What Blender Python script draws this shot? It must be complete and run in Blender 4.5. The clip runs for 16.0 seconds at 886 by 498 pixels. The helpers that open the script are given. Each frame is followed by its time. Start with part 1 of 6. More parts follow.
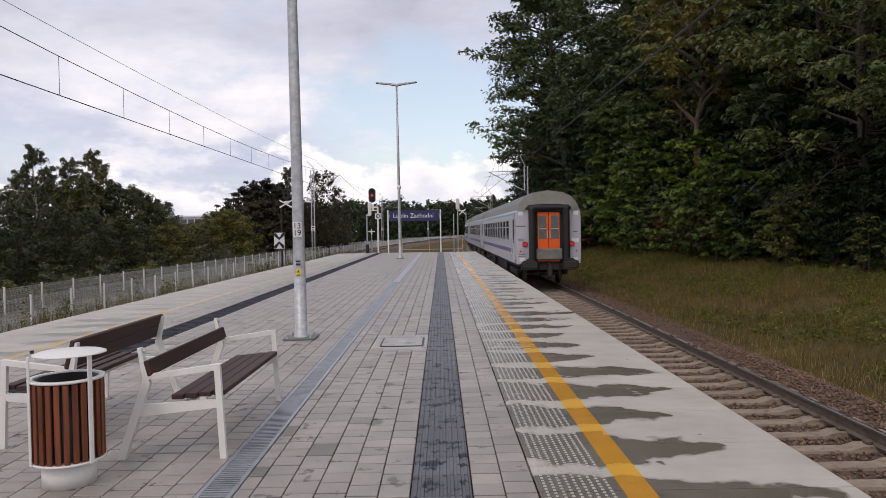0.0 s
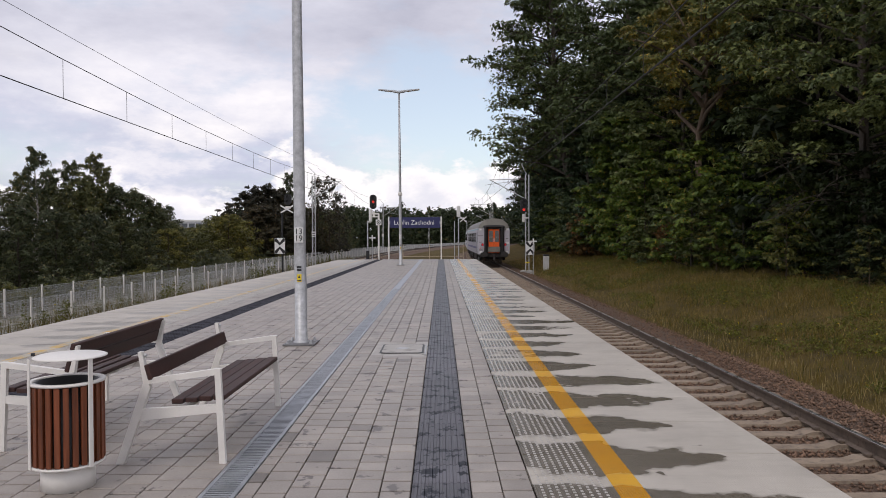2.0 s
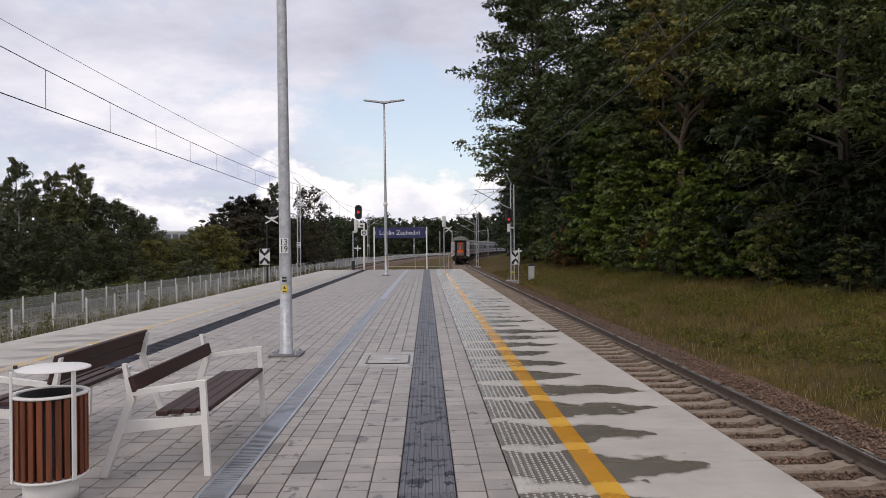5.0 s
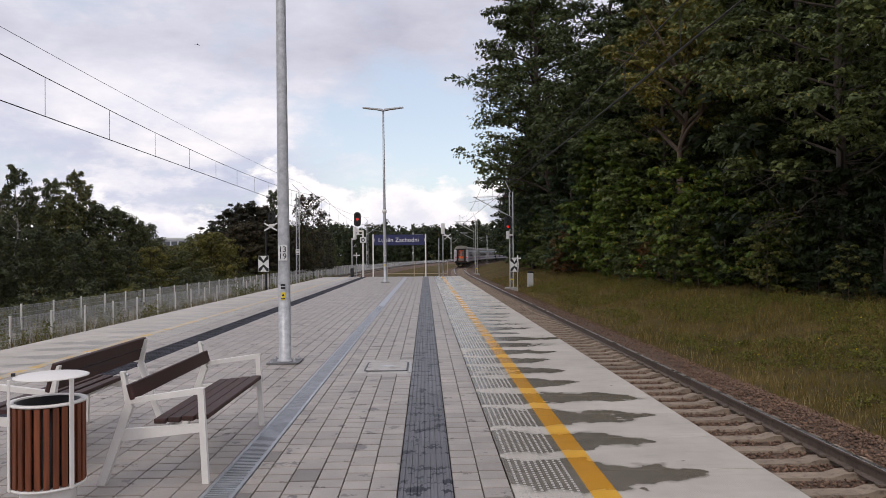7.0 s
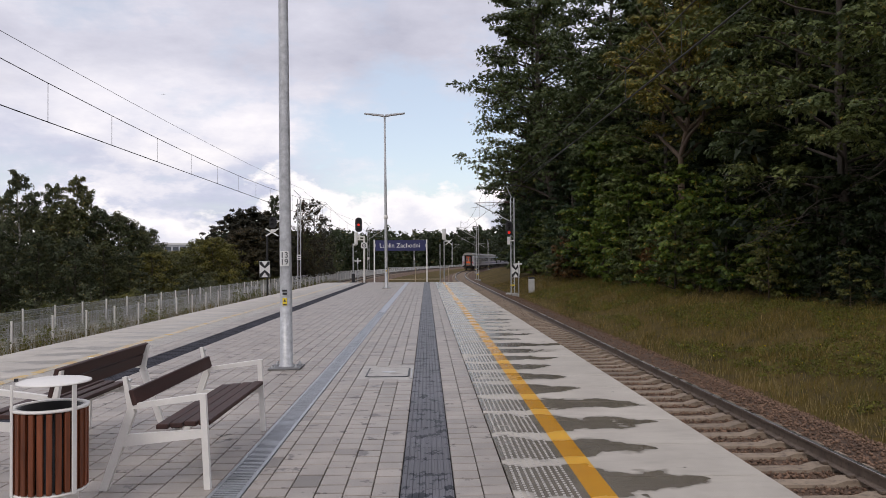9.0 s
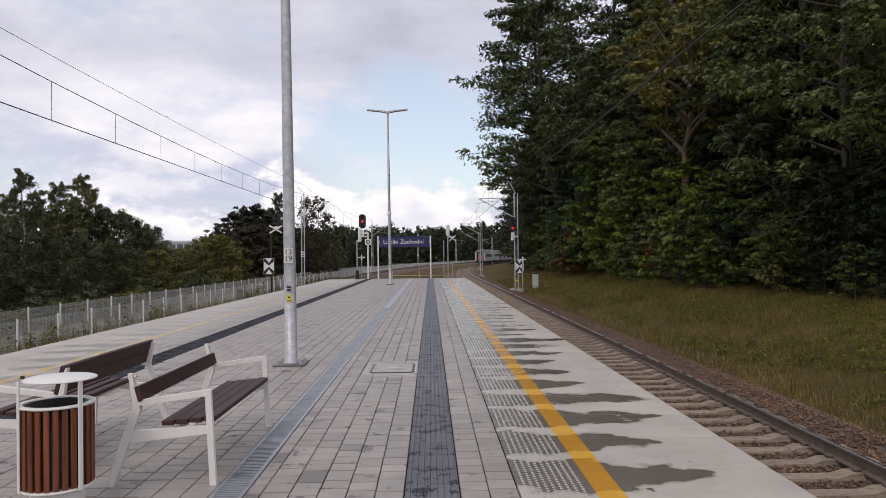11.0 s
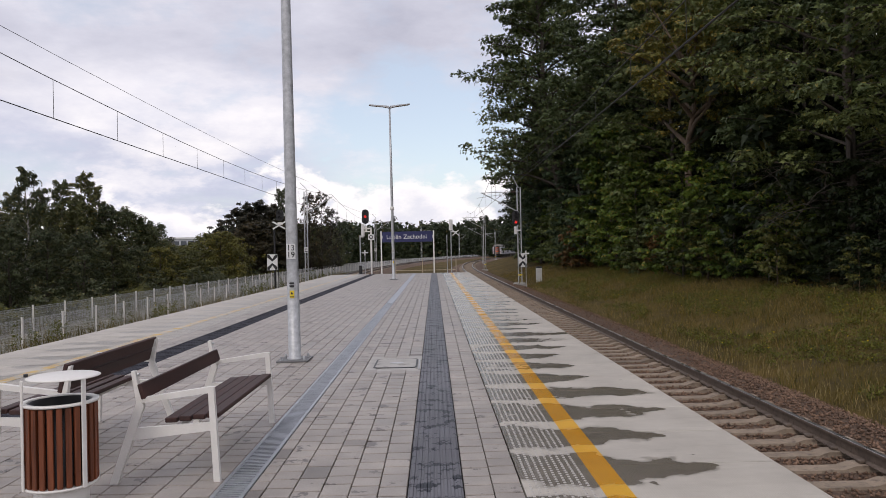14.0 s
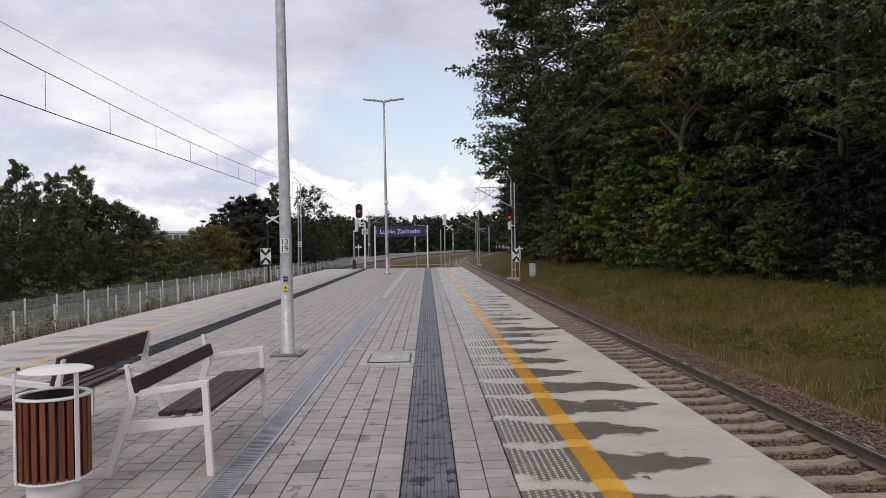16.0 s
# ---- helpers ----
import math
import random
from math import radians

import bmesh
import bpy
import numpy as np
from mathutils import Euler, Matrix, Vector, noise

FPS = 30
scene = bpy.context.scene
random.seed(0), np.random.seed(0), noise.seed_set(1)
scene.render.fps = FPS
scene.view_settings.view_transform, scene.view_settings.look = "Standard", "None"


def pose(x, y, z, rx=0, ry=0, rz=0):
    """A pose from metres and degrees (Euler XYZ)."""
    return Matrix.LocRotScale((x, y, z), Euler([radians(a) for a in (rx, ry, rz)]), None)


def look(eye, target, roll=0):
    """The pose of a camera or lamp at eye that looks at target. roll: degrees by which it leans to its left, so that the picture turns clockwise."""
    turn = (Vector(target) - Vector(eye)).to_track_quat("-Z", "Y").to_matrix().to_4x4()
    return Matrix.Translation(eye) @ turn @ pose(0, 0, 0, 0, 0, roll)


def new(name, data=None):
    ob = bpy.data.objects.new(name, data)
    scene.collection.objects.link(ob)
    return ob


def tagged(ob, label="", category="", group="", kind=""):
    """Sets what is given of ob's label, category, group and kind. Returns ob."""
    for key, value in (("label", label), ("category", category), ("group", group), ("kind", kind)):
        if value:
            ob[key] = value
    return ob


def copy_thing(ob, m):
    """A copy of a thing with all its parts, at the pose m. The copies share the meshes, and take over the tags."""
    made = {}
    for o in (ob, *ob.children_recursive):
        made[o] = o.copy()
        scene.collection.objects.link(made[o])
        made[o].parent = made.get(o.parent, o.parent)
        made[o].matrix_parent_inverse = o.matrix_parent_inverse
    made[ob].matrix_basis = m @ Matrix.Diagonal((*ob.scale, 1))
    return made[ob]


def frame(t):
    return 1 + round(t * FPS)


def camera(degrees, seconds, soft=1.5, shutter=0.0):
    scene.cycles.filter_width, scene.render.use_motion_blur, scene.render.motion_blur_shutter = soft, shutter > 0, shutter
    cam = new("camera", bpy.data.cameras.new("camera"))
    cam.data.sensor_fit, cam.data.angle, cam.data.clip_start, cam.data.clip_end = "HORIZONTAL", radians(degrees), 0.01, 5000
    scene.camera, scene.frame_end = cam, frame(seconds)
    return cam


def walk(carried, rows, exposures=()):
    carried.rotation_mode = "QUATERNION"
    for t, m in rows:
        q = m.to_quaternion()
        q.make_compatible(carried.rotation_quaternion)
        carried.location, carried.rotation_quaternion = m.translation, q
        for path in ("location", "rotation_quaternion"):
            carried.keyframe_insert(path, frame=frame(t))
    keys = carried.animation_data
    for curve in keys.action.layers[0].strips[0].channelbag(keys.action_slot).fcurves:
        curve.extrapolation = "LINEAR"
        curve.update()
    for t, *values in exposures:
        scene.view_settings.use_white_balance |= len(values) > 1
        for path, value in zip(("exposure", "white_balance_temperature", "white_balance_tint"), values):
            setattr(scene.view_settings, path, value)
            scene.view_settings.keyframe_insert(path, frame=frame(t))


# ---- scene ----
cam = camera(62.7, 16.0, soft=0.85)
walk(cam, [
    (0, pose(-0.000, 0.001, 1.700, 88.484, 0.902, -0.178)),
    (0.5, pose(-0.004, -0.003, 1.701, 88.747, 0.874, -0.072)),
    (1, pose(-0.008, 0.003, 1.698, 88.814, 0.607, -0.306)),
    (1.5, pose(-0.015, 0.003, 1.697, 88.835, 0.390, -0.120)),
    (2, pose(-0.015, -0.003, 1.702, 89.051, 0.212, -0.145)),
    (2.5, pose(-0.019, -0.003, 1.699, 88.899, 0.286, -0.320)),
    (3, pose(-0.019, -0.011, 1.699, 89.168, 0.292, -0.400)),
    (3.5, pose(-0.017, -0.019, 1.701, 89.232, 0.234, -0.707)),
    (4, pose(-0.015, -0.025, 1.701, 89.461, 0.274, -1.176)),
    (6.5, pose(-0.014, -0.032, 1.706, 90.194, 0.467, -1.299)),
    (7, pose(-0.010, -0.036, 1.706, 90.397, 0.408, -1.364)),
    (7.5, pose(-0.017, -0.040, 1.709, 90.605, 0.363, -1.476)),
    (8, pose(-0.015, -0.040, 1.708, 90.548, 0.214, -1.223)),
    (8.5, pose(-0.021, -0.046, 1.709, 90.817, 0.239, -1.362)),
    (9, pose(-0.017, -0.051, 1.711, 90.836, 0.329, -1.279)),
    (11.5, pose(-0.014, -0.056, 1.705, 90.450, 0.812, -0.808)),
    (12, pose(-0.012, -0.050, 1.705, 90.411, 0.910, -0.562)),
    (12.5, pose(-0.008, -0.051, 1.709, 90.446, 1.040, -0.668)),
    (13, pose(-0.005, -0.052, 1.707, 90.385, 1.080, -0.727)),
    (13.5, pose(-0.004, -0.046, 1.710, 90.180, 0.990, -0.866)),
    (14, pose(-0.001, -0.046, 1.709, 90.111, 1.123, -0.710)),
    (14.5, pose(0.001, -0.040, 1.708, 89.921, 1.180, -0.644)),
    (15, pose(-0.001, -0.043, 1.708, 89.747, 0.984, -0.880)),
    (15.5, pose(-0.005, -0.045, 1.710, 89.720, 0.950, -1.022)),
    (16, pose(-0.007, -0.045, 1.708, 89.693, 0.890, -1.211)),
], exposures=[(0, 0.07, 6700, 13), (16, 0.07, 6700, 13)])

# ---- world and sun ----
SUN_EL, SUN_AZ = 44, 205


def make_world():
    w = bpy.data.worlds.new("sky")
    scene.world = w
    w.use_nodes = True
    nt = w.node_tree
    nt.nodes.clear()
    N, L = nt.nodes.new, nt.links.new

    def math_node(op, a, b=None):
        n = N("ShaderNodeMath")
        n.operation = op
        for i, v in enumerate((a, b)):
            if v is None:
                continue
            if isinstance(v, (int, float)):
                n.inputs[i].default_value = v
            else:
                L(v, n.inputs[i])
        return n.outputs[0]

    tc = N("ShaderNodeTexCoord")
    sep = N("ShaderNodeSeparateXYZ")
    L(tc.outputs["Generated"], sep.inputs[0])
    x, y, z = sep.outputs
    zz = math_node("ADD", math_node("MAXIMUM", z, 0.0), 0.16)
    comb = N("ShaderNodeCombineXYZ")
    L(math_node("DIVIDE", x, zz), comb.inputs[0])
    L(math_node("DIVIDE", y, zz), comb.inputs[1])

    def noise_tex(vec, scale, detail, rough, off=(0, 0, 0), stretch=(1, 1, 1)):
        mp = N("ShaderNodeMapping")
        mp.inputs["Location"].default_value = off
        mp.inputs["Scale"].default_value = stretch
        L(vec, mp.inputs[0])
        n = N("ShaderNodeTexNoise")
        n.inputs["Scale"].default_value = scale
        n.inputs["Detail"].default_value = detail
        n.inputs["Roughness"].default_value = rough
        L(mp.outputs[0], n.inputs["Vector"])
        return n.outputs[0]

    def ramp(fac, *stops):
        r = N("ShaderNodeValToRGB")
        e = r.color_ramp.elements
        e[0].position, e[0].color = stops[0][0], (*stops[0][1], 1)
        e[1].position, e[1].color = stops[-1][0], (*stops[-1][1], 1)
        for p, c in stops[1:-1]:
            k = e.new(p)
            k.color = (*c, 1)
        L(fac, r.inputs[0])
        return r.outputs[0]

    flat = comb.outputs[0]
    cover = noise_tex(flat, 0.75, 7, 0.55, (3.1, 1.7, 0))
    shade = noise_tex(flat, 0.9, 8, 0.6, (0.4, 5.2, 2.0))
    low = noise_tex(tc.outputs["Generated"], 7.0, 9, 0.60, (0.6, 0.2, 0.35), (1, 1, 2.2))
    # one clear patch straight ahead over the line, cloud all round it
    dx = math_node("MULTIPLY", math_node("ADD", x, 0.02), 5.2)
    dz = math_node("MULTIPLY", math_node("ADD", z, -0.135), 7.0)
    patch = math_node("ADD", math_node("MULTIPLY", dx, dx), math_node("MULTIPLY", dz, dz))
    behind = math_node("MULTIPLY", math_node("LESS_THAN", y, 0.0), 2.0)
    clear = math_node("SUBTRACT", 1.0, math_node("MINIMUM", math_node("ADD", patch, behind), 1.0))
    field = math_node("SUBTRACT", math_node("ADD", math_node("MULTIPLY", cover, 0.5), math_node("MULTIPLY", low, 0.5)),
                      math_node("MULTIPLY", clear, 0.13))
    mask = ramp(field, (0.35, (0, 0, 0)), (0.49, (1, 1, 1)))
    # bright heaps near the horizon, flat grey sheets above
    heap = ramp(low, (0.38, (0.54, 0.58, 0.74)), (0.465, (0.65, 0.69, 0.82)), (0.51, (0.77, 0.785, 0.88)), (0.58, (0.87, 0.875, 0.94)), (0.66, (1.0, 0.99, 1.01)))
    sheet = ramp(shade, (0.32, (0.47, 0.49, 0.60)), (0.48, (0.65, 0.67, 0.78)), (0.58, (0.80, 0.81, 0.90)), (0.70, (1.0, 0.99, 1.03)))
    mixc = N("ShaderNodeMix")
    mixc.data_type = "RGBA"
    L(ramp(z, (0.10, (0, 0, 0)), (0.26, (1, 1, 1))), mixc.inputs["Factor"])
    L(heap, mixc.inputs["A"])
    L(sheet, mixc.inputs["B"])
    sky = N("ShaderNodeTexSky")
    sky.sky_type, sky.sun_disc = "NISHITA", False
    sky.sun_elevation, sky.sun_rotation = radians(SUN_EL), radians(SUN_AZ)
    sky.air_density, sky.dust_density = 1.0, 1.6
    b1, b2, ms, out = N("ShaderNodeBackground"), N("ShaderNodeBackground"), N("ShaderNodeMixShader"), N("ShaderNodeOutputWorld")
    pale = N("ShaderNodeMix")
    pale.data_type = "RGBA"
    pale.inputs["Factor"].default_value = 0.35
    L(sky.outputs[0], pale.inputs["A"])
    pale.inputs["B"].default_value = (5.8, 6.0, 6.2, 1)
    L(pale.outputs["Result"], b1.inputs[0])
    b1.inputs[1].default_value = 0.15
    L(mixc.outputs["Result"], b2.inputs[0])
    b2.inputs[1].default_value = 1.0
    L(mask, ms.inputs[0])
    L(b1.outputs[0], ms.inputs[1])
    L(b2.outputs[0], ms.inputs[2])
    # white heaps standing along the horizon
    puff = noise_tex(tc.outputs["Generated"], 6.5, 9, 0.56, (2.3, 0.7, 0.1), (1, 1, 1.7))
    rise = math_node("ADD", puff, math_node("MULTIPLY", math_node("SUBTRACT", 0.075, z), 2.6))
    b3, ms3 = N("ShaderNodeBackground"), N("ShaderNodeMixShader")
    L(ramp(rise, (0.50, (1.0, 0.99, 1.0)), (0.58, (0.96, 0.955, 0.99)), (0.66, (0.80, 0.815, 0.90)), (0.78, (0.70, 0.73, 0.84))), b3.inputs[0])
    L(ramp(rise, (0.49, (0, 0, 0)), (0.535, (1, 1, 1))), ms3.inputs[0])
    L(ms.outputs[0], ms3.inputs[1])
    L(b3.outputs[0], ms3.inputs[2])
    L(ms3.outputs[0], out.inputs[0])


make_world()
sun = new("sun", bpy.data.lights.new("sun", "SUN"))
sun.data.energy, sun.data.angle, sun.data.color = 0.75, radians(14), (1, 0.95, 0.88)
az, el = radians(SUN_AZ), radians(SUN_EL)
sun.matrix_basis = look((0, 0, 50), (-math.sin(az) * math.cos(el) * 10, -math.cos(az) * math.cos(el) * 10, 50 - math.sin(el) * 10))


# ---- materials ----
class Nodes:
    """A node material under construction."""

    def __init__(self, name):
        self.m = bpy.data.materials.new(name)
        self.m.use_nodes = True
        self.nt = self.m.node_tree
        self.b = self.nt.nodes["Principled BSDF"]
        self.geo = self.n("ShaderNodeNewGeometry")
        self.tc = self.n("ShaderNodeTexCoord")
        self.oi = self.n("ShaderNodeObjectInfo")

    def n(self, kind):
        return self.nt.nodes.new(kind)

    def put(self, sock, v):
        if isinstance(v, (int, float)):
            sock.default_value = v
        elif isinstance(v, tuple):
            sock.default_value = (*v, 1) if len(v) == 3 and sock.type == "RGBA" else v
        else:
            self.nt.links.new(v, sock)

    def math(self, op, a, b=0.0, clamp=False):
        k = self.n("ShaderNodeMath")
        k.operation, k.use_clamp = op, clamp
        self.put(k.inputs[0], a)
        self.put(k.inputs[1], b)
        return k.outputs[0]

    def noise(self, vec, scale, detail=4, rough=0.55, stretch=(1, 1, 1)):
        mp, k = self.n("ShaderNodeMapping"), self.n("ShaderNodeTexNoise")
        mp.inputs["Scale"].default_value = stretch
        self.put(mp.inputs[0], vec)
        self.put(k.inputs["Vector"], mp.outputs[0])
        self.put(k.inputs["Scale"], scale)
        self.put(k.inputs["Detail"], detail)
        self.put(k.inputs["Roughness"], rough)
        return k.outputs[0]

    def ramp(self, fac, *stops):
        r = self.n("ShaderNodeValToRGB")
        e = r.color_ramp.elements
        e[0].position, e[1].position = stops[0][0], stops[-1][0]
        for k in stops[1:-1]:
            e.new(k[0])
        for k, (p, c) in zip(e, stops):
            k.color = (c, c, c, 1) if isinstance(c, (int, float)) else (*c, 1)
        self.put(r.inputs[0], fac)
        return r.outputs[0]

    def mix(self, fac, a, b, mode="MIX"):
        k = self.n("ShaderNodeMix")
        k.data_type, k.blend_type = "RGBA", mode
        self.put(k.inputs["Factor"], fac)
        self.put(k.inputs["A"], a)
        self.put(k.inputs["B"], b)
        return k.outputs["Result"]

    def bump(self, h, strength, dist=0.01):
        k = self.n("ShaderNodeBump")
        k.inputs["Strength"].default_value, k.inputs["Distance"].default_value = strength, dist
        self.put(k.inputs["Height"], h)
        self.put(self.b.inputs["Normal"], k.outputs[0])

    def set(self, **kw):
        for k, v in kw.items():
            self.put(self.b.inputs[{"color": "Base Color", "rough": "Roughness", "metal": "Metallic", "spec": "Specular IOR Level",
                                    "glow": "Emission Color", "power": "Emission Strength", "alpha": "Alpha",
                                    "coat": "Coat Weight", "trans": "Transmission Weight"}[k]], v)
        return self.m


def scaled(c, k):
    return tuple(v * k for v in c)


def surface(name, col, rough=0.6, metal=0.0, var=0.18, scale=3.0, fine=40.0, bump=0.15, dist=0.004, rand=0.0, dirt=None,
            dirt_at=(0.55, 0.75), stretch=(1, 1, 1), own=False, island=0.0, spec=0.5, dscale=0.0, grainy=0.86):
    """A weathered surface: broad tone, fine grain, optional stains, random tone from piece to piece."""
    k = Nodes(name)
    vec = k.tc.outputs["Object"] if own else k.geo.outputs["Position"]
    broad, grain = k.noise(vec, scale, 5, 0.6, stretch), k.noise(vec, fine, 3, 0.6, stretch)
    c = k.mix(k.ramp(broad, (0.3, 0.0), (0.7, 1.0)), scaled(col, 1 - var), scaled(col, 1 + var))
    c = k.mix(k.ramp(grain, (0.3, 0.0), (0.7, 1.0)), c, k.mix(1.0, c, (grainy, grainy, grainy), "MULTIPLY"))
    if rand:
        c = k.mix(1.0, c, k.ramp(k.oi.outputs["Random"], (0.0, 1 - rand), (0.974, 1.0), (0.978, 0.55), (1.0, 0.5)), "MULTIPLY")
    if island:
        c = k.mix(1.0, c, k.ramp(k.geo.outputs["Random Per Island"], (0.0, 1 - island), (0.982, 1.0), (0.985, 0.62), (1.0, 0.55)), "MULTIPLY")
    if dirt:
        stain = k.ramp(k.noise(vec, dscale or scale * 2.3, 6, 0.6, stretch), (dirt_at[0], 0.0), (dirt_at[1], 1.0))
        c = k.mix(stain, c, dirt)
    k.bump(grain, bump, dist)
    return k.set(color=c, rough=k.math("ADD", k.math("MULTIPLY", broad, 0.25), rough - 0.12), metal=metal, spec=spec)


def leaves(name, dark, light, autumn, share=0.06):
    k = Nodes(name)
    r = k.geo.outputs["Random Per Island"]
    patch = k.noise(k.geo.outputs["Position"], 0.8, 4)
    c = k.mix(k.ramp(k.math("ADD", k.math("MULTIPLY", r, 0.5), k.math("MULTIPLY", patch, 0.6)), (0.2, 0.0), (0.95, 1.0)), dark, light)
    c = k.mix(k.ramp(k.math("FRACT", k.math("MULTIPLY", r, 37.0)), (1 - share - 0.005, 0.0), (1 - share + 0.005, 1.0)), c, autumn)
    c = k.mix(1.0, c, k.ramp(k.oi.outputs["Random"], (0.0, (0.70, 0.76, 0.80)), (0.5, (0.92, 0.95, 0.90)), (1.0, (1.28, 1.18, 0.90))), "MULTIPLY")
    k.set(color=c, rough=0.5, spec=0.2)
    tr, ad = k.n("ShaderNodeBsdfTranslucent"), k.n("ShaderNodeMixShader")
    k.put(tr.inputs[0], c)
    ad.inputs[0].default_value = 0.17
    k.put(ad.inputs[1], k.b.outputs[0])
    k.put(ad.inputs[2], tr.outputs[0])
    k.put(k.nt.nodes["Material Output"].inputs[0], ad.outputs[0])
    return k.m


def glowing(name, col, power):
    k = Nodes(name)
    return k.set(color=col, glow=col, power=power, rough=0.3)


def wet_slab(name, low, high, soak, worn=None):
    """Precast slab surface, or paint on it, with a drying wet tongue on each metre and a fine anti-slip relief."""
    k = Nodes(name)
    pos = k.geo.outputs["Position"]
    sep = k.n("ShaderNodeSeparateXYZ")
    k.put(sep.inputs[0], pos)
    x, y = sep.outputs[0], sep.outputs[1]
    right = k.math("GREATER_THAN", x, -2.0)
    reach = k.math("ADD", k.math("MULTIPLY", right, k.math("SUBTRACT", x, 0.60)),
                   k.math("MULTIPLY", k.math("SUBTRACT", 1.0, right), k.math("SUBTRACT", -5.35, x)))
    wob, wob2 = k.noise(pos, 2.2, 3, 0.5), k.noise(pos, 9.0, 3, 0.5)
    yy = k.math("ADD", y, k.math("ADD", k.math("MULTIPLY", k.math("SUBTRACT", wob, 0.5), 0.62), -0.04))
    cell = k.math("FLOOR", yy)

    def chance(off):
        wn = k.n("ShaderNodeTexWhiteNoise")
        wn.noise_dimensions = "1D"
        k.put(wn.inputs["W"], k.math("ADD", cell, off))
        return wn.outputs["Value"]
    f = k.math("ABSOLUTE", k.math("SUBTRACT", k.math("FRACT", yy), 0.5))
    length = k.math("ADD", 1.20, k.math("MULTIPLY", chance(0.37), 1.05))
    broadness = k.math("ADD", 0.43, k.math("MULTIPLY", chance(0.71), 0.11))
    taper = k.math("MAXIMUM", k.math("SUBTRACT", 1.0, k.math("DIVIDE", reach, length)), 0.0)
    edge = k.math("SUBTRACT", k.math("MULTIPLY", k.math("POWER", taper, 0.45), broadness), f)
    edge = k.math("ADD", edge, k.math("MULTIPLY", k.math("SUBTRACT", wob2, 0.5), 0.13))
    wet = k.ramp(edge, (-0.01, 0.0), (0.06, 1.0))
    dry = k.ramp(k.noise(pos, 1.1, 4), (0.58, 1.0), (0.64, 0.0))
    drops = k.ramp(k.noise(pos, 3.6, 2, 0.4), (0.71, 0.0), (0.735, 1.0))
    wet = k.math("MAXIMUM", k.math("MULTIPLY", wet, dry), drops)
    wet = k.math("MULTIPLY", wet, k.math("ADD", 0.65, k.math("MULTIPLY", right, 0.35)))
    broad, grain = k.noise(pos, 1.6, 6, 0.65), k.noise(pos, 140, 3, 0.6)
    c = k.mix(k.ramp(broad, (0.3, 0.0), (0.7, 1.0)), low, high)
    c = k.mix(k.ramp(grain, (0.35, 0.0), (0.65, 1.0)), c, k.mix(1.0, c, (0.88, 0.88, 0.88), "MULTIPLY"))
    streak = k.noise(pos, 5.0, 5, 0.65, (0.35, 2.2, 1))
    c = k.mix(k.ramp(streak, (0.50, 0.0), (0.72, 0.6)), c, k.mix(1.0, c, (0.80, 0.79, 0.77), "MULTIPLY"))
    if worn:
        c = k.mix(k.ramp(k.noise(pos, 3.2, 6, 0.7), worn[0], worn[1]), c, (0.46, 0.43, 0.38))
    else:
        c = k.mix(1.0, c, k.ramp(k.oi.outputs["Random"], (0.0, 0.9), (1.0, 1.03)), "MULTIPLY")
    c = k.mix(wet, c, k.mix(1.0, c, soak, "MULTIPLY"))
    lattice = k.math("MULTIPLY", k.math("SINE", k.math("MULTIPLY", k.math("ADD", x, y), 170.0)), k.math("SINE", k.math("MULTIPLY", k.math("SUBTRACT", x, y), 170.0)))
    k.bump(k.math("ADD", grain, k.math("MULTIPLY", k.math("MAXIMUM", lattice, 0.35), 1.2)), 0.45, 0.003)
    return k.set(color=c, rough=k.math("SUBTRACT", 0.55, k.math("MULTIPLY", wet, 0.36)))


def ground_mat():
    k = Nodes("grassy_ground")
    pos = k.geo.outputs["Position"]
    a, b, f = k.noise(pos, 0.25, 5), k.noise(pos, 1.7, 5), k.noise(pos, 22, 4, 0.7)
    c = k.mix(k.ramp(a, (0.35, 0.0), (0.65, 1.0)), (0.096, 0.076, 0.022), (0.185, 0.128, 0.046))
    c = k.mix(k.ramp(b, (0.45, 0.0), (0.7, 1.0)), c, (0.095, 0.075, 0.040))
    c = k.mix(k.ramp(f, (0.3, 0.0), (0.7, 1.0)), k.mix(1.0, c, (0.5, 0.5, 0.5), "MULTIPLY"), c)
    k.bump(f, 0.6, 0.05)
    return k.set(color=c, rough=0.95, spec=0.1)


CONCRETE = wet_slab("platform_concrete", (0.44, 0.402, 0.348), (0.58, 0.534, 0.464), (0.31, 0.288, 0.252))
GROUND = ground_mat()
PAVER = surface("grey_paver", (0.376, 0.334, 0.296), 0.46, var=0.20, scale=1.6, fine=65, bump=0.4, dist=0.002, rand=0.20,
                dirt=(0.135, 0.118, 0.108), dirt_at=(0.610, 0.640), dscale=3.8)
PAVER_FAR = surface("grey_paver_joined", (0.376, 0.334, 0.296), 0.46, var=0.20, scale=1.6, fine=65, bump=0.4, dist=0.002, island=0.18,
                    dirt=(0.135, 0.118, 0.108), dirt_at=(0.610, 0.640), dscale=3.8)
JOINT = surface("dark_joint_sand", (0.052, 0.048, 0.044), 0.95, fine=90)
GUIDE = surface("anthracite_guide_tile", (0.138, 0.135, 0.150), 0.42, var=0.2, scale=1.5, fine=120, rand=0.25,
                dirt=(0.012, 0.013, 0.020), dirt_at=(0.555, 0.568), dscale=6.0, spec=0.2)
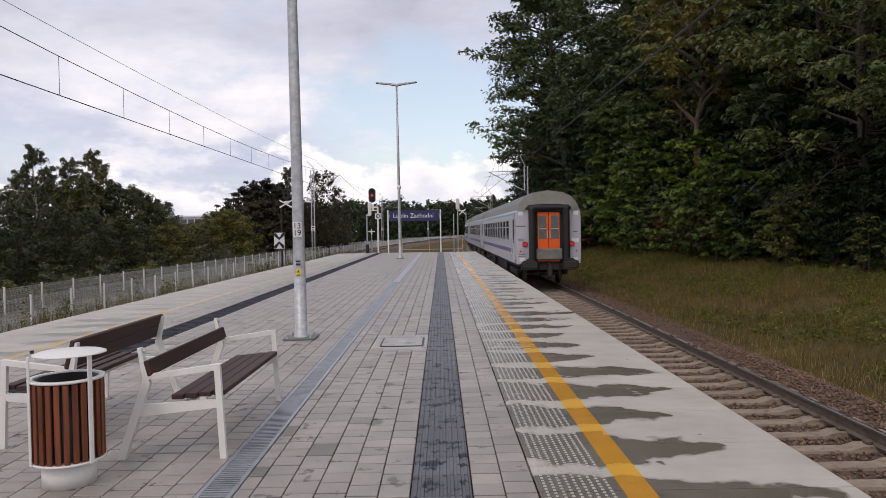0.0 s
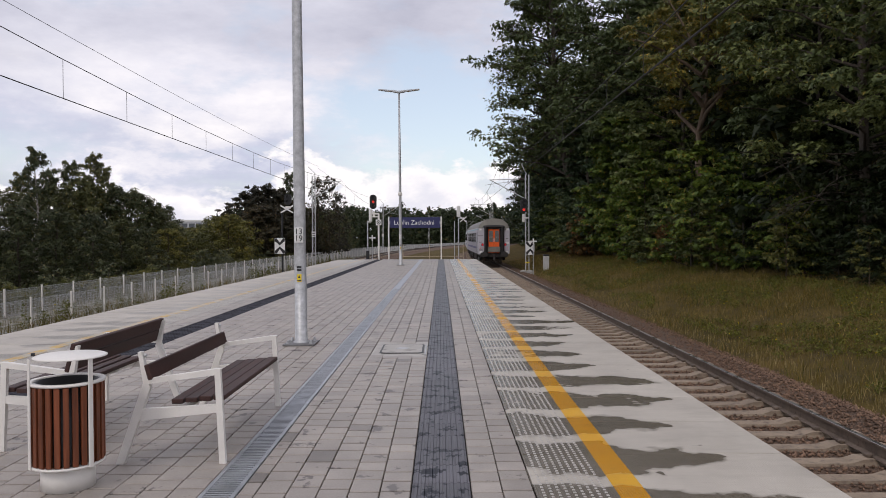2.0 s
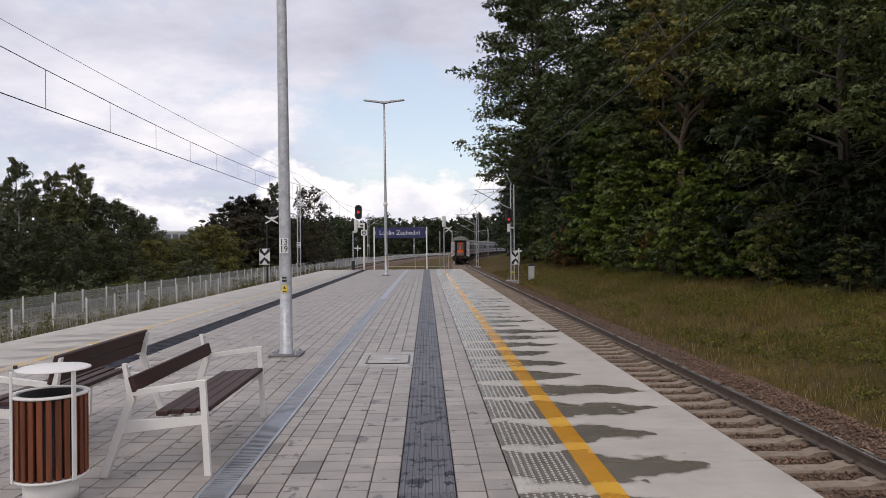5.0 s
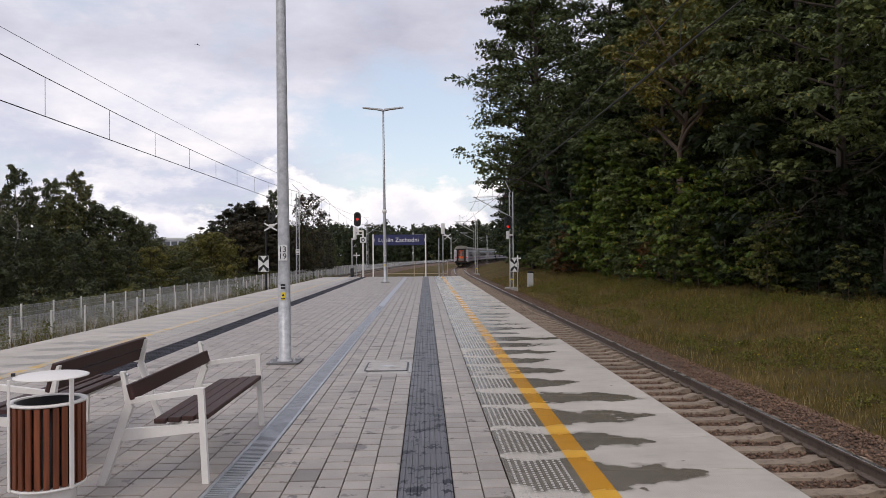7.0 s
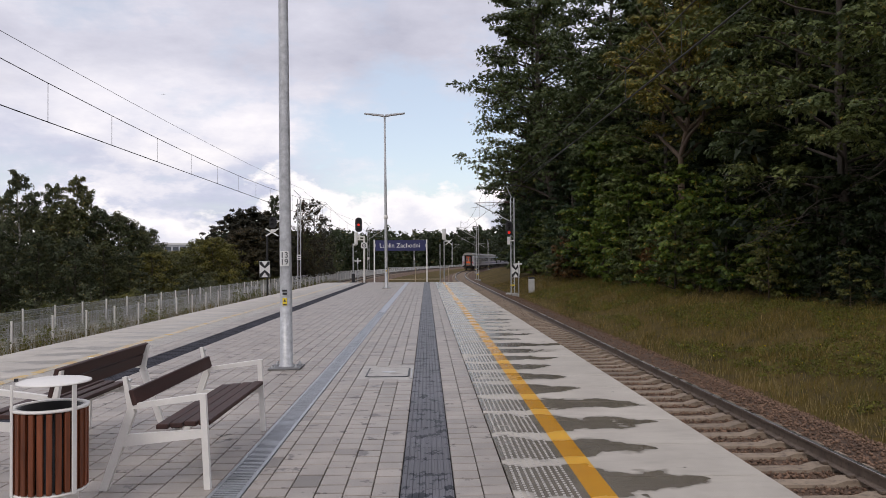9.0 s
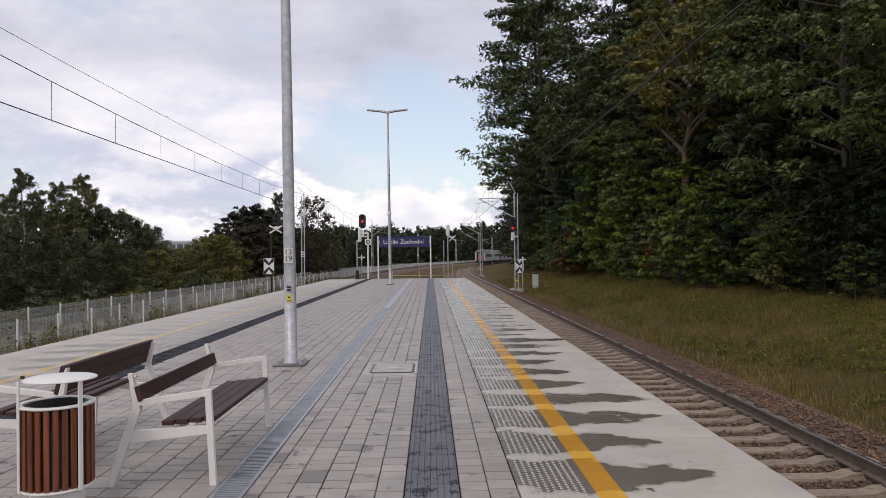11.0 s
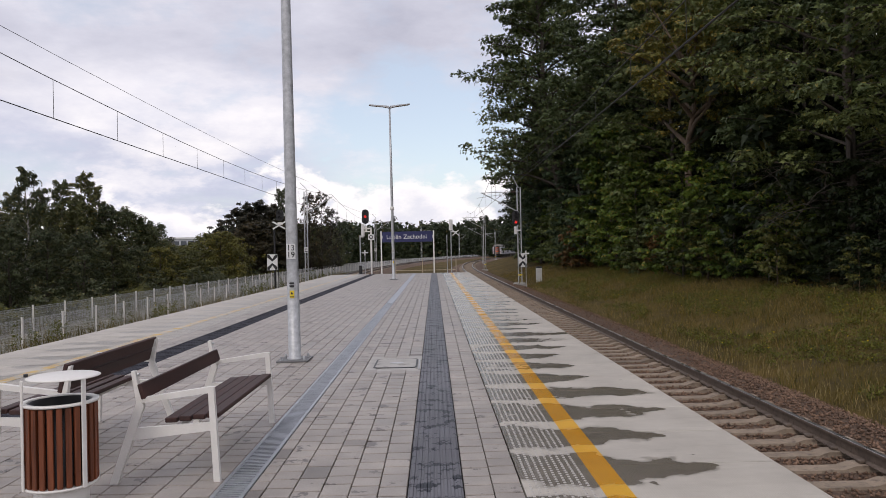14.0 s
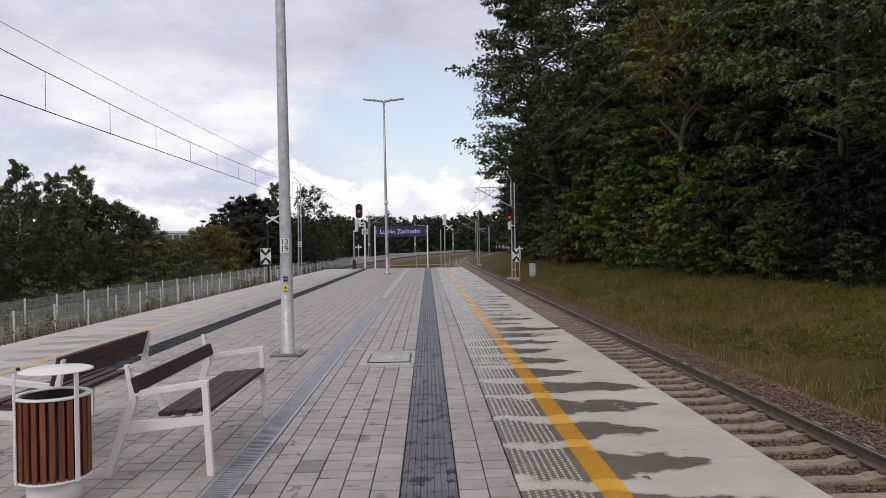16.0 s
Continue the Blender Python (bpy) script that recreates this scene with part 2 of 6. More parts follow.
GUIDE_WET = surface("wet_guide_tile", (0.055, 0.056, 0.068), 0.75, var=0.25, scale=1.5, fine=120, dirt=(0.020, 0.020, 0.026), dirt_at=(0.50, 0.54), dscale=4.0, spec=0.12)
SLAB_SIDE = surface("concrete_wall", (0.36, 0.35, 0.33), 0.85, dirt=(0.2, 0.19, 0.17))
PALECONC = surface("pale_concrete", (0.46, 0.44, 0.41), 0.75, var=0.1, fine=120, dirt=(0.25, 0.24, 0.22), dirt_at=(0.56, 0.66), dscale=5.0)
DOT = surface("tactile_dot", (0.50, 0.475, 0.44), 0.28, fine=120, dirt=(0.36, 0.34, 0.31), dirt_at=(0.45, 0.6), dscale=3.0)
YELLOW = wet_slab("worn_yellow_paint", (0.64, 0.320, 0.008), (0.72, 0.395, 0.016), (0.86, 0.74, 0.35), ((0.66, 0.0), (0.76, 0.55)))
YELLOW_OLD = wet_slab("faded_yellow_paint", (0.62, 0.40, 0.08), (0.68, 0.46, 0.12), (0.8, 0.72, 0.5), ((0.44, 0.0), (0.54, 1.0)))
GALV = surface("galvanised_steel", (0.50, 0.51, 0.52), 0.46, 0.40, var=0.24, scale=11, fine=45, bump=0.10)
BASEPLATE = surface("dull_galvanised_plate", (0.17, 0.17, 0.17), 0.5, 0.4, var=0.25, scale=8)
DRAIN = surface("drain_steel", (0.42, 0.44, 0.47), 0.42, 0.6, var=0.2, scale=5)
WHITE = surface("white_steel_paint", (0.77, 0.745, 0.70), 0.42, var=0.05, scale=6, fine=60, bump=0.03, dirt=(0.52, 0.48, 0.42), dirt_at=(0.68, 0.9), grainy=0.96)
SIGNWHITE = surface("white_enamel", (0.78, 0.78, 0.76), 0.4, var=0.04)
BENCHWOOD = surface("dark_brown_slat", (0.046, 0.017, 0.013), 0.62, var=0.40, scale=2.0, fine=26, bump=0.3, stretch=(8, 0.6, 8))
BINWOOD = surface("red_brown_slat", (0.215, 0.058, 0.020), 0.45, var=0.5, scale=3, fine=30, bump=0.35, stretch=(7, 7, 0.5), island=0.25)
DARK = surface("black_painted_steel", (0.018, 0.018, 0.020), 0.5, var=0.3)
BLACK = surface("black_rubber", (0.015, 0.014, 0.014), 0.7, var=0.3, own=True)
RUST = surface("rusty_steel", (0.150, 0.115, 0.090), 0.65, 0.2, var=0.3, scale=6, dirt=(0.05, 0.03, 0.022))
OCHRE = surface("dull_ochre_paint", (0.42, 0.34, 0.23), 0.6, var=0.2, scale=4)
RAILTOP = surface("polished_rail", (0.42, 0.40, 0.38), 0.28, 0.8, var=0.15)
SLEEPER = surface("concrete_sleeper", (0.33, 0.258, 0.190), 0.85, var=0.2, scale=4, rand=0.2, dirt=(0.13, 0.10, 0.08), dirt_at=(0.52, 0.7))
STONE = surface("brown_ballast", (0.255, 0.155, 0.102), 0.9, var=0.3, scale=2.5, fine=60, bump=0.5, island=0.55)
BEDDING = surface("ballast_bed", (0.135, 0.086, 0.058), 0.95, var=0.35, scale=9, fine=35, bump=1.0, dist=0.05)
GRAVELPATH = surface("pale_gravel", (0.26, 0.24, 0.20), 0.9, var=0.25, scale=0.8, fine=25, dirt=(0.10, 0.10, 0.05), dirt_at=(0.46, 0.56))
BARK = surface("tree_bark", (0.060, 0.047, 0.036), 0.9, var=0.35, scale=2.5, fine=18, bump=0.8, dist=0.03, stretch=(3, 3, 0.5))
BARK_PALE = surface("pale_brown_bark", (0.100, 0.070, 0.046), 0.9, var=0.3, scale=2.5, fine=18, bump=0.8, dist=0.03, stretch=(3, 3, 0.5))
BIRCH = surface("birch_bark", (0.36, 0.34, 0.31), 0.85, var=0.3, scale=2.5, dirt=(0.05, 0.045, 0.04), dirt_at=(0.5, 0.6))
LEAF_OAK = leaves("oak_leaves", (0.022, 0.036, 0.010), (0.185, 0.220, 0.085), (0.22, 0.18, 0.045), 0.03)
LEAF_GOLD = leaves("yellowing_oak_leaves", (0.060, 0.066, 0.016), (0.300, 0.265, 0.070), (0.38, 0.25, 0.045), 0.16)
LEAF_BLUE = leaves("blue_green_leaves", (0.014, 0.028, 0.013), (0.085, 0.120, 0.062), (0.15, 0.13, 0.04), 0.02)
# leaves of the inner wood, darkened in colour to stand in for shade
LEAF_PAINTED_SHADE = leaves("shade_painted_leaves", (0.008, 0.015, 0.004), (0.030, 0.044, 0.014), (0.08, 0.07, 0.02), 0.03)
LEAF_YOUNG = leaves("young_leaves", (0.022, 0.045, 0.006), (0.158, 0.212, 0.034), (0.27, 0.20, 0.032), 0.06)
LEAF_RUSSET = leaves("russet_leaves", (0.050, 0.034, 0.012), (0.140, 0.088, 0.034), (0.22, 0.085, 0.030), 0.20)
LEAF_LEFT = leaves("willow_leaves", (0.024, 0.033, 0.013), (0.108, 0.120, 0.056), (0.16, 0.13, 0.05), 0.06)
LEAF_BIRCH = leaves("birch_leaves", (0.034, 0.044, 0.018), (0.140, 0.150, 0.078), (0.20, 0.16, 0.06), 0.08)
LEAF_PLUM = leaves("dark_brownish_leaves", (0.018, 0.017, 0.012), (0.062, 0.056, 0.034), (0.12, 0.08, 0.04), 0.08)
LEAF_OLIVE = leaves("olive_leaves", (0.058, 0.064, 0.017), (0.158, 0.153, 0.045), (0.20, 0.15, 0.03), 0.06)
LEAF_FAR = leaves("distant_leaves", (0.026, 0.038, 0.018), (0.068, 0.084, 0.040), (0.13, 0.105, 0.045), 0.03)
GRASS = leaves("dry_grass", (0.058, 0.052, 0.011), (0.205, 0.155, 0.044), (0.30, 0.23, 0.12), 0.12)
STALK = leaves("dry_stalks", (0.20, 0.155, 0.085), (0.36, 0.29, 0.17), (0.42, 0.36, 0.22), 0.2)
WEED = leaves("weeds", (0.034, 0.046, 0.011), (0.165, 0.172, 0.034), (0.42, 0.33, 0.020), 0.012)
BODY = surface("silver_coach_paint", (0.50, 0.49, 0.535), 0.42, 0.1, var=0.06, scale=0.8, fine=30, bump=0.02, own=True, dirt=(0.30, 0.29, 0.29), dirt_at=(0.55, 0.85))
ROOF = surface("grey_coach_roof", (0.165, 0.16, 0.15), 0.6, var=0.15, own=True)
FALLPLATE = surface("grimy_steel_plate", (0.20, 0.19, 0.165), 0.6, 0.2, var=0.25, own=True)
DOME = surface("pale_roof_end", (0.25, 0.24, 0.21), 0.6, var=0.12, own=True, dirt=(0.2, 0.19, 0.17), dirt_at=(0.5, 0.8))
STRIPE_DARK = surface("violet_blue_stripe", (0.10, 0.10, 0.25), 0.4, var=0.1, own=True)
STRIPE_PALE = surface("pale_blue_stripe", (0.26, 0.48, 0.54), 0.4, var=0.1, own=True)
ORANGE = surface("orange_door_paint", (0.86, 0.12, 0.006), 0.4, var=0.06, own=True)
GLASS = surface("dark_coach_glass", (0.035, 0.042, 0.048), 0.08, var=0.1, bump=0.0, own=True, spec=0.9)
DOORGLASS = surface("grey_door_glass", (0.13, 0.13, 0.125), 0.2, var=0.15, own=True)
UNDER = surface("underframe_grime", (0.030, 0.027, 0.025), 0.8, var=0.3, own=True)
TAIL = glowing("tail_lamp_red", (0.55, 0.006, 0.016), 0.3)
SIGNALRED = glowing("signal_red", (0.80, 0.03, 0.02), 0.7)
NAVY = surface("navy_sign", (0.020, 0.024, 0.105), 0.4, var=0.08)
YELLOWSIGN = surface("yellow_sticker", (0.80, 0.60, 0.03), 0.5, var=0.05)
WIRE = surface("catenary_copper", (0.035, 0.034, 0.033), 0.8)
CABINET = surface("pale_cabinet", (0.55, 0.55, 0.54), 0.6, var=0.1)
FARWALL = surface("pale_cladding", (0.55, 0.56, 0.58), 0.6, var=0.08, scale=0.2)


# ---- mesh tools ----
class Mesh:
    """Collects corners and faces of one part."""

    def __init__(self):
        self.v, self.f, self.s = [], [], []

    def add(self, verts, faces, smooth=False):
        o = len(self.v)
        self.v += [tuple(p) for p in verts]
        self.f += [tuple(o + i for i in q) for q in faces]
        self.s += [smooth] * len(faces)
        return self

    def box(self, x0, x1, y0, y1, z0, z1, c=0.0, m=None):
        """A box, with chamfered edges of width c."""
        if c <= 0:
            p = [(x, y, z) for x in (x0, x1) for y in (y0, y1) for z in (z0, z1)]
            q = [(0, 1, 3, 2), (4, 6, 7, 5), (0, 4, 5, 1), (2, 3, 7, 6), (0, 2, 6, 4), (1, 5, 7, 3)]
        else:
            p, q, ix = [], [], {}
            lim, sg = ((x0, x1), (y0, y1), (z0, z1)), (1, -1)
            for i in (0, 1):
                for j in (0, 1):
                    for k in (0, 1):
                        for a in range(3):
                            co = [lim[n][(i, j, k)[n]] + (0 if n == a else c * sg[(i, j, k)[n]]) for n in range(3)]
                            ix[i, j, k, a] = len(p)
                            p.append(co)
            for a in range(3):
                u, w = (a + 1) % 3, (a + 2) % 3
                for e in (0, 1):
                    def key(uu, ww, axis):
                        t = [0, 0, 0]
                        t[a], t[u], t[w] = e, uu, ww
                        return ix[t[0], t[1], t[2], axis]
                    ring = [key(0, 0, a), key(1, 0, a), key(1, 1, a), key(0, 1, a)]
                    q.append(ring if e else ring[::-1])
                for uu in (0, 1):
                    for ww in (0, 1):
                        def kk(e, axis):
                            t = [0, 0, 0]
                            t[a], t[u], t[w] = e, uu, ww
                            return ix[t[0], t[1], t[2], axis]
                        ring = [kk(0, u), kk(1, u), kk(1, w), kk(0, w)]
                        q.append(ring if uu == ww else ring[::-1])
            for i in (0, 1):
                for j in (0, 1):
                    for k in (0, 1):
                        ring = [ix[i, j, k, 0], ix[i, j, k, 1], ix[i, j, k, 2]]
                        q.append(ring if (i + j + k) % 2 else ring[::-1])
        if m is not None:
            p = [m @ Vector(v) for v in p]
        return self.add(p, q)

    def tube(self, a, b, r0, r1=None, n=10, caps=True):
        """A tapered round bar from a to b."""
        a, b = Vector(a), Vector(b)
        r1 = r0 if r1 is None else r1
        d = (b - a).normalized()
        u = d.orthogonal().normalized()
        w = d.cross(u)
        p = []
        for c, r in ((a, r0), (b, r1)):
            p += [c + (u * math.cos(2 * math.pi * i / n) + w * math.sin(2 * math.pi * i / n)) * r for i in range(n)]
        self.add(p, [(i, (i + 1) % n, n + (i + 1) % n, n + i) for i in range(n)], True)
        if caps:
            self.add(p[:n], [tuple(range(n - 1, -1, -1))])
            self.add(p[n:], [tuple(range(n))])
        return self

    def path(self, pts, r, n=6):
        """A round wire or pipe through the points, in one piece."""
        pts = [Vector(p) for p in pts]
        v = []
        for i, p in enumerate(pts):
            d = (pts[min(i + 1, len(pts) - 1)] - pts[max(i - 1, 0)]).normalized()
            u = d.cross(Vector((0.31, 0.17, 0.93))).normalized()
            w = d.cross(u)
            v += [p + (u * math.cos(2 * math.pi * j / n) + w * math.sin(2 * math.pi * j / n)) * r for j in range(n)]
        return self.add(v, [(i * n + j, i * n + (j + 1) % n, (i + 1) * n + (j + 1) % n, (i + 1) * n + j) for i in range(len(pts) - 1) for j in range(n)], True)

    def prism(self, poly, axis, a, b, m=None):
        """A flat outline (2D corners, in order) pushed along an axis from a to b."""
        n = len(poly)

        def at(p, t):
            return {"x": (t, p[0], p[1]), "y": (p[0], t, p[1]), "z": (p[0], p[1], t)}[axis]
        v = [at(p, a) for p in poly] + [at(p, b) for p in poly]
        if m is not None:
            v = [m @ Vector(q) for q in v]
        return self.add(v, [tuple(range(n - 1, -1, -1)), tuple(range(n, 2 * n))] + [(i, (i + 1) % n, n + (i + 1) % n, n + i) for i in range(n)])

    def ring(self, profile, n=32, centre=(0, 0), smooth=True):
        """A turned body: (radius, z) profile round a standing axis."""
        v = [(centre[0] + r * math.cos(2 * math.pi * i / n), centre[1] + r * math.sin(2 * math.pi * i / n), z) for r, z in profile for i in range(n)]
        k = len(profile)
        return self.add(v, [(j * n + i, j * n + (i + 1) % n, (j + 1) * n + (i + 1) % n, (j + 1) * n + i) for j in range(k - 1) for i in range(n)], smooth)

    def data(self, name):
        me = bpy.data.meshes.new(name)
        me.from_pydata(self.v, [], self.f)
        me.polygons.foreach_set("use_smooth", self.s)
        bm = bmesh.new()
        bm.from_mesh(me)
        bmesh.ops.recalc_face_normals(bm, faces=bm.faces)
        bm.to_mesh(me)
        bm.free()
        return me


def thing(name, m, label, category, group=""):
    """An Empty at a thing's base, which carries its parts."""
    ob = tagged(new(name), label, category, group)
    ob.matrix_basis = m
    return ob


def part(name, mesh, material, parent, label="", m=None):
    """One mesh object under a thing or under a part."""
    me = mesh.data(name) if isinstance(mesh, Mesh) else mesh
    if material and not me.materials:
        me.materials.append(material)
    ob = new(name, me)
    ob.parent = parent
    if m is not None:
        ob.matrix_basis = m
    if label:
        tagged(ob, label)
    return ob


def structure(name, mesh, material, label="", category=""):
    ob = part(name, mesh, material, None)
    return tagged(ob, label, category, "", "structure")


def writing(body, size, material, parent, m, name="lettering"):
    cu = bpy.data.curves.new(name, "FONT")
    cu.body, cu.size, cu.align_x, cu.align_y, cu.extrude = body, size, "CENTER", "CENTER", 0.004
    tmp = bpy.data.objects.new("tmp", cu)
    scene.collection.objects.link(tmp)
    me = bpy.data.meshes.new_from_object(tmp.evaluated_get(bpy.context.evaluated_depsgraph_get()))
    bpy.data.objects.remove(tmp)
    me.materials.clear()
    return part(name, me, material, parent, "", m)


def fast(name, verts, quads, material):
    """A large mesh straight from arrays."""
    me = bpy.data.meshes.new(name)
    n, k = quads.shape
    me.vertices.add(len(verts))
    me.vertices.foreach_set("co", np.asarray(verts, np.float32).ravel())
    me.loops.add(n * k)
    me.loops.foreach_set("vertex_index", quads.astype(np.int32).ravel())
    me.polygons.add(n)
    me.polygons.foreach_set("loop_start", np.arange(0, n * k, k, dtype=np.int32))
    me.update(calc_edges=True)
    me.materials.append(material)
    return me


# ---- the line of the railway ----
RAIL = -0.76          # rail head below the platform
RIGHT, LEFT = 4.40, -9.45   # track centres
PLAT_L, PLAT_R, PLAT_END = -7.80, 2.65, 56.0


def bend(y):
    """How far the line has curved to the right at y."""
    if y < 80:
        return 0.0
    if y < 340:
        return (y - 80) ** 2 / 1400
    return 260 ** 2 / 1400 + (y - 340) * 260 / 700


def heading(y):
    return 0.0 if y < 80 else math.degrees(math.atan(min(y - 80, 260) / 700))


def ground_z(x, y):
    u = x - bend(y)
    knots = ((-900, -9), (-70, -6), (-36, -4.6), (-24, -2.9), (-18, -1.5), (-16.6, -1.2), (-12.6, -1.2), (-12, -1.32), (6.4, -1.32), (7.3, -1.15),
             (9.5, -0.62), (13, 0.05), (20, 1.2), (45, 4.0), (120, 8), (900, 9))
    if u <= knots[0][0]:
        return knots[0][1]
    for (a, za), (b, zb) in zip(knots, knots[1:]):
        if u <= b:
            return za + (zb - za) * (u - a) / (b - a)
    return knots[-1][1]


# ---- ground ----
def build_ground():
    us = [-2400, -900, -400, -150, -70, -50, -36, -30, -24, -21, -18, -16.6, -14.6, -12.6, -12, -9, -3, 3, 6.4, 7.3, 8.4, 9.5, 10.6, 11.8, 13, 16, 20, 30, 45, 80, 120, 400, 900, 2400]
    ys = [-400, -100, -40] + list(range(-20, 200, 4)) + list(range(200, 420, 12)) + [480, 600, 800, 1200, 2000, 3200]
    me = Mesh()
    rng = random.Random(3)
    verts = []
    for y in ys:
        for u in us:
            x = u + bend(y)
            wob = 0.0 if -17 < u < 7 else rng.uniform(-0.09, 0.02)
            verts.append((x, y, ground_z(x, y) + wob))
    n = len(us)
    me.add(verts, [(j * n + i, j * n + i + 1, (j + 1) * n + i + 1, (j + 1) * n + i) for j in range(len(ys) - 1) for i in range(n - 1)], True)
    structure("ground", me, GROUND, "rough grassy ground falling and rising beside the line", "ground")
    # gravel access path between the two fences
    me = Mesh()
    ys = list(range(-20, 300, 5))
    verts = [(u + bend(y), y, -1.185) for y in ys for u in (-16.4, -12.7)]
    me.add(verts, [(2 * j, 2 * j + 1, 2 * j + 3, 2 * j + 2) for j in range(len(ys) - 1)])
    structure("path", me, GRAVELPATH, "pale gravel service path between two fences", "path")


def sweep(me, outline, centre, ys, smooth=False):
    """Pushes an outline (across, up) along the curved line."""
    n = len(outline)
    verts = []
    for y in ys:
        h = radians(heading(y))
        for a, z in outline:
            verts.append((centre + bend(y) + a * math.cos(h), y - a * math.sin(h), z))
    me.add(verts, [(j * n + i, j * n + (i + 1) % n, (j + 1) * n + (i + 1) % n, (j + 1) * n + i) for j in range(len(ys) - 1) for i in range(n)], smooth)
    me.add(verts[:n], [tuple(range(n))])
    return me


def build_track(centre, first, label):
    ys = [first] + [y for y in range(-20, 82, 6) if y > first] + list(range(84, 345, 5))
    track = thing("railway_track", pose(0, 0, 0), label, "railway track", "tracks of the line")
    top = RAIL - 0.25
    bed = [(-3.0, -1.36), (-1.9, top - 0.01), (-0.9, top), (0.9, top), (1.9, top - 0.01), (3.0, -1.36)]
    part("ballast_bed", sweep(Mesh(), bed, centre, ys), BEDDING, track, "brown crushed-stone ballast bed")
    for side in (-1, 1):
        c = side * 0.7535
        web = [(-0.075, -0.172), (-0.070, -0.160), (-0.012, -0.145), (-0.010, -0.045), (-0.036, -0.034), (-0.036, -0.004), (0.036, -0.004), (0.036, -0.034),
               (0.010, -0.045), (0.012, -0.145), (0.070, -0.160), (0.075, -0.172)]
        rail = part("rail", sweep(Mesh(), [(c + a, RAIL + z) for a, z in web], centre, ys), RUST, track, "rust-brown steel rail")
        part("running_surface", sweep(Mesh(), [(c - 0.034, RAIL - 0.0035), (c - 0.028, RAIL), (c + 0.028, RAIL), (c + 0.034, RAIL - 0.0035)], centre, ys), RAILTOP, rail)
    return track


def sleeper_mesh():
    me = Mesh()
    sec = [(-1.25, -0.20), (-1.25, -0.03), (-0.95, 0.0), (-0.55, 0.0), (-0.40, -0.045), (0.40, -0.045), (0.55, 0.0), (0.95, 0.0), (1.25, -0.03), (1.25, -0.20)]
    n = len(sec)
    v = [(x, -0.145, z) if z < -0.1 else (x, -0.115, z) for x, z in sec] + [(x, 0.145, z) if z < -0.1 else (x, 0.115, z) for x, z in sec]
    me.add(v, [tuple(range(n - 1, -1, -1)), tuple(range(n, 2 * n))] + [(i, (i + 1) % n, n + (i + 1) % n, n + i) for i in range(n)])
    return me


def build_platform():
    me = Mesh()
    me.box(PLAT_L + 0.10, PLAT_R - 0.10, -14, PLAT_END - 0.02, -1.5, -0.03)
    structure("platform", me, JOINT, "long island platform body of concrete with paved top", "platform")


build_ground()
build_platform()
track_right = build_track(RIGHT, -20, "single ballasted railway track with concrete sleepers beside the platform")
track_left = build_track(LEFT, -20, "ballasted railway track with concrete sleepers beyond the platform")


# ---- trees ----
def unit(v):
    return v / np.maximum(np.linalg.norm(v, axis=1), 1e-6)[:, None]


def leaf_cloud(centres, radii, per, size, rng, flat=0.6, dome=0.0):
    """Leaf blades scattered through clumps: arrays of corners and triangles."""
    c = np.repeat(np.asarray(centres), per, axis=0)
    r = np.repeat(np.asarray(radii), per)[:, None]
    n = len(c)
    d = rng.normal(size=(n, 3))
    d[:, 2] = np.where(rng.uniform(size=n) < dome, np.abs(d[:, 2]), d[:, 2])
    d = unit(d)
    p = c + d * r * np.clip(np.abs(rng.normal(size=(n, 1)) * 0.34 + 0.62), 0, 1.15) * np.array([1, 1, flat])
    nrm = unit(d * 0.5 + rng.normal(size=(n, 3)) * 0.6 + np.array([0, 0, 0.75]))
    t = unit(np.cross(nrm, rng.normal(size=(n, 3))))
    b = np.cross(nrm, t)
    s = size * rng.uniform(0.6, 1.35, (n, 1))
    v = np.stack([p - t * s * 0.7 - b * s * 0.6, p - t * s * 0.7 + b * s * 0.6, p + t * s], axis=1).reshape(-1, 3)
    return v, np.arange(3 * n).reshape(n, 3)


def rosettes(centres, radii, per, blades_each, length, width, rng, flat=0.5, droop=0.25, under=0.2):
    """Boughs of leaf rosettes: small stars of pointed leaves on the upper side of each clump."""
    c = np.repeat(np.asarray(centres), per, axis=0)
    r = np.repeat(np.asarray(radii), per)[:, None]
    n = len(c)
    d = rng.normal(size=(n, 3))
    d[:, 2] = np.where(rng.uniform(size=n) < under, d[:, 2], np.abs(d[:, 2]))
    d = unit(d)
    p = c + d * r * np.clip(rng.normal(size=(n, 1)) * 0.22 + 0.80, 0.1, 1.2) * np.array([1, 1, flat])
    nrm = unit(d * 0.8 + rng.normal(size=(n, 3)) * 0.35 + np.array([0, 0, 0.55]))
    k = blades_each
    p, nrm = np.repeat(p, k, axis=0), np.repeat(nrm, k, axis=0)
    t = rng.normal(size=(n * k, 3))
    t = unit(t - nrm * np.sum(t * nrm, axis=1)[:, None])
    t = unit(t + nrm * rng.uniform(-0.45, 0.35, (n * k, 1)) - np.array([0, 0, droop]))
    b = unit(np.cross(nrm, t))
    s = rng.uniform(0.6, 1.3, (n * k, 1))
    p = p + t * length * 0.12
    v = np.stack([p - b * width * s, p + b * width * s, p + t * length * s], axis=1).reshape(-1, 3)
    return v, np.arange(3 * n * k).reshape(n * k, 3)


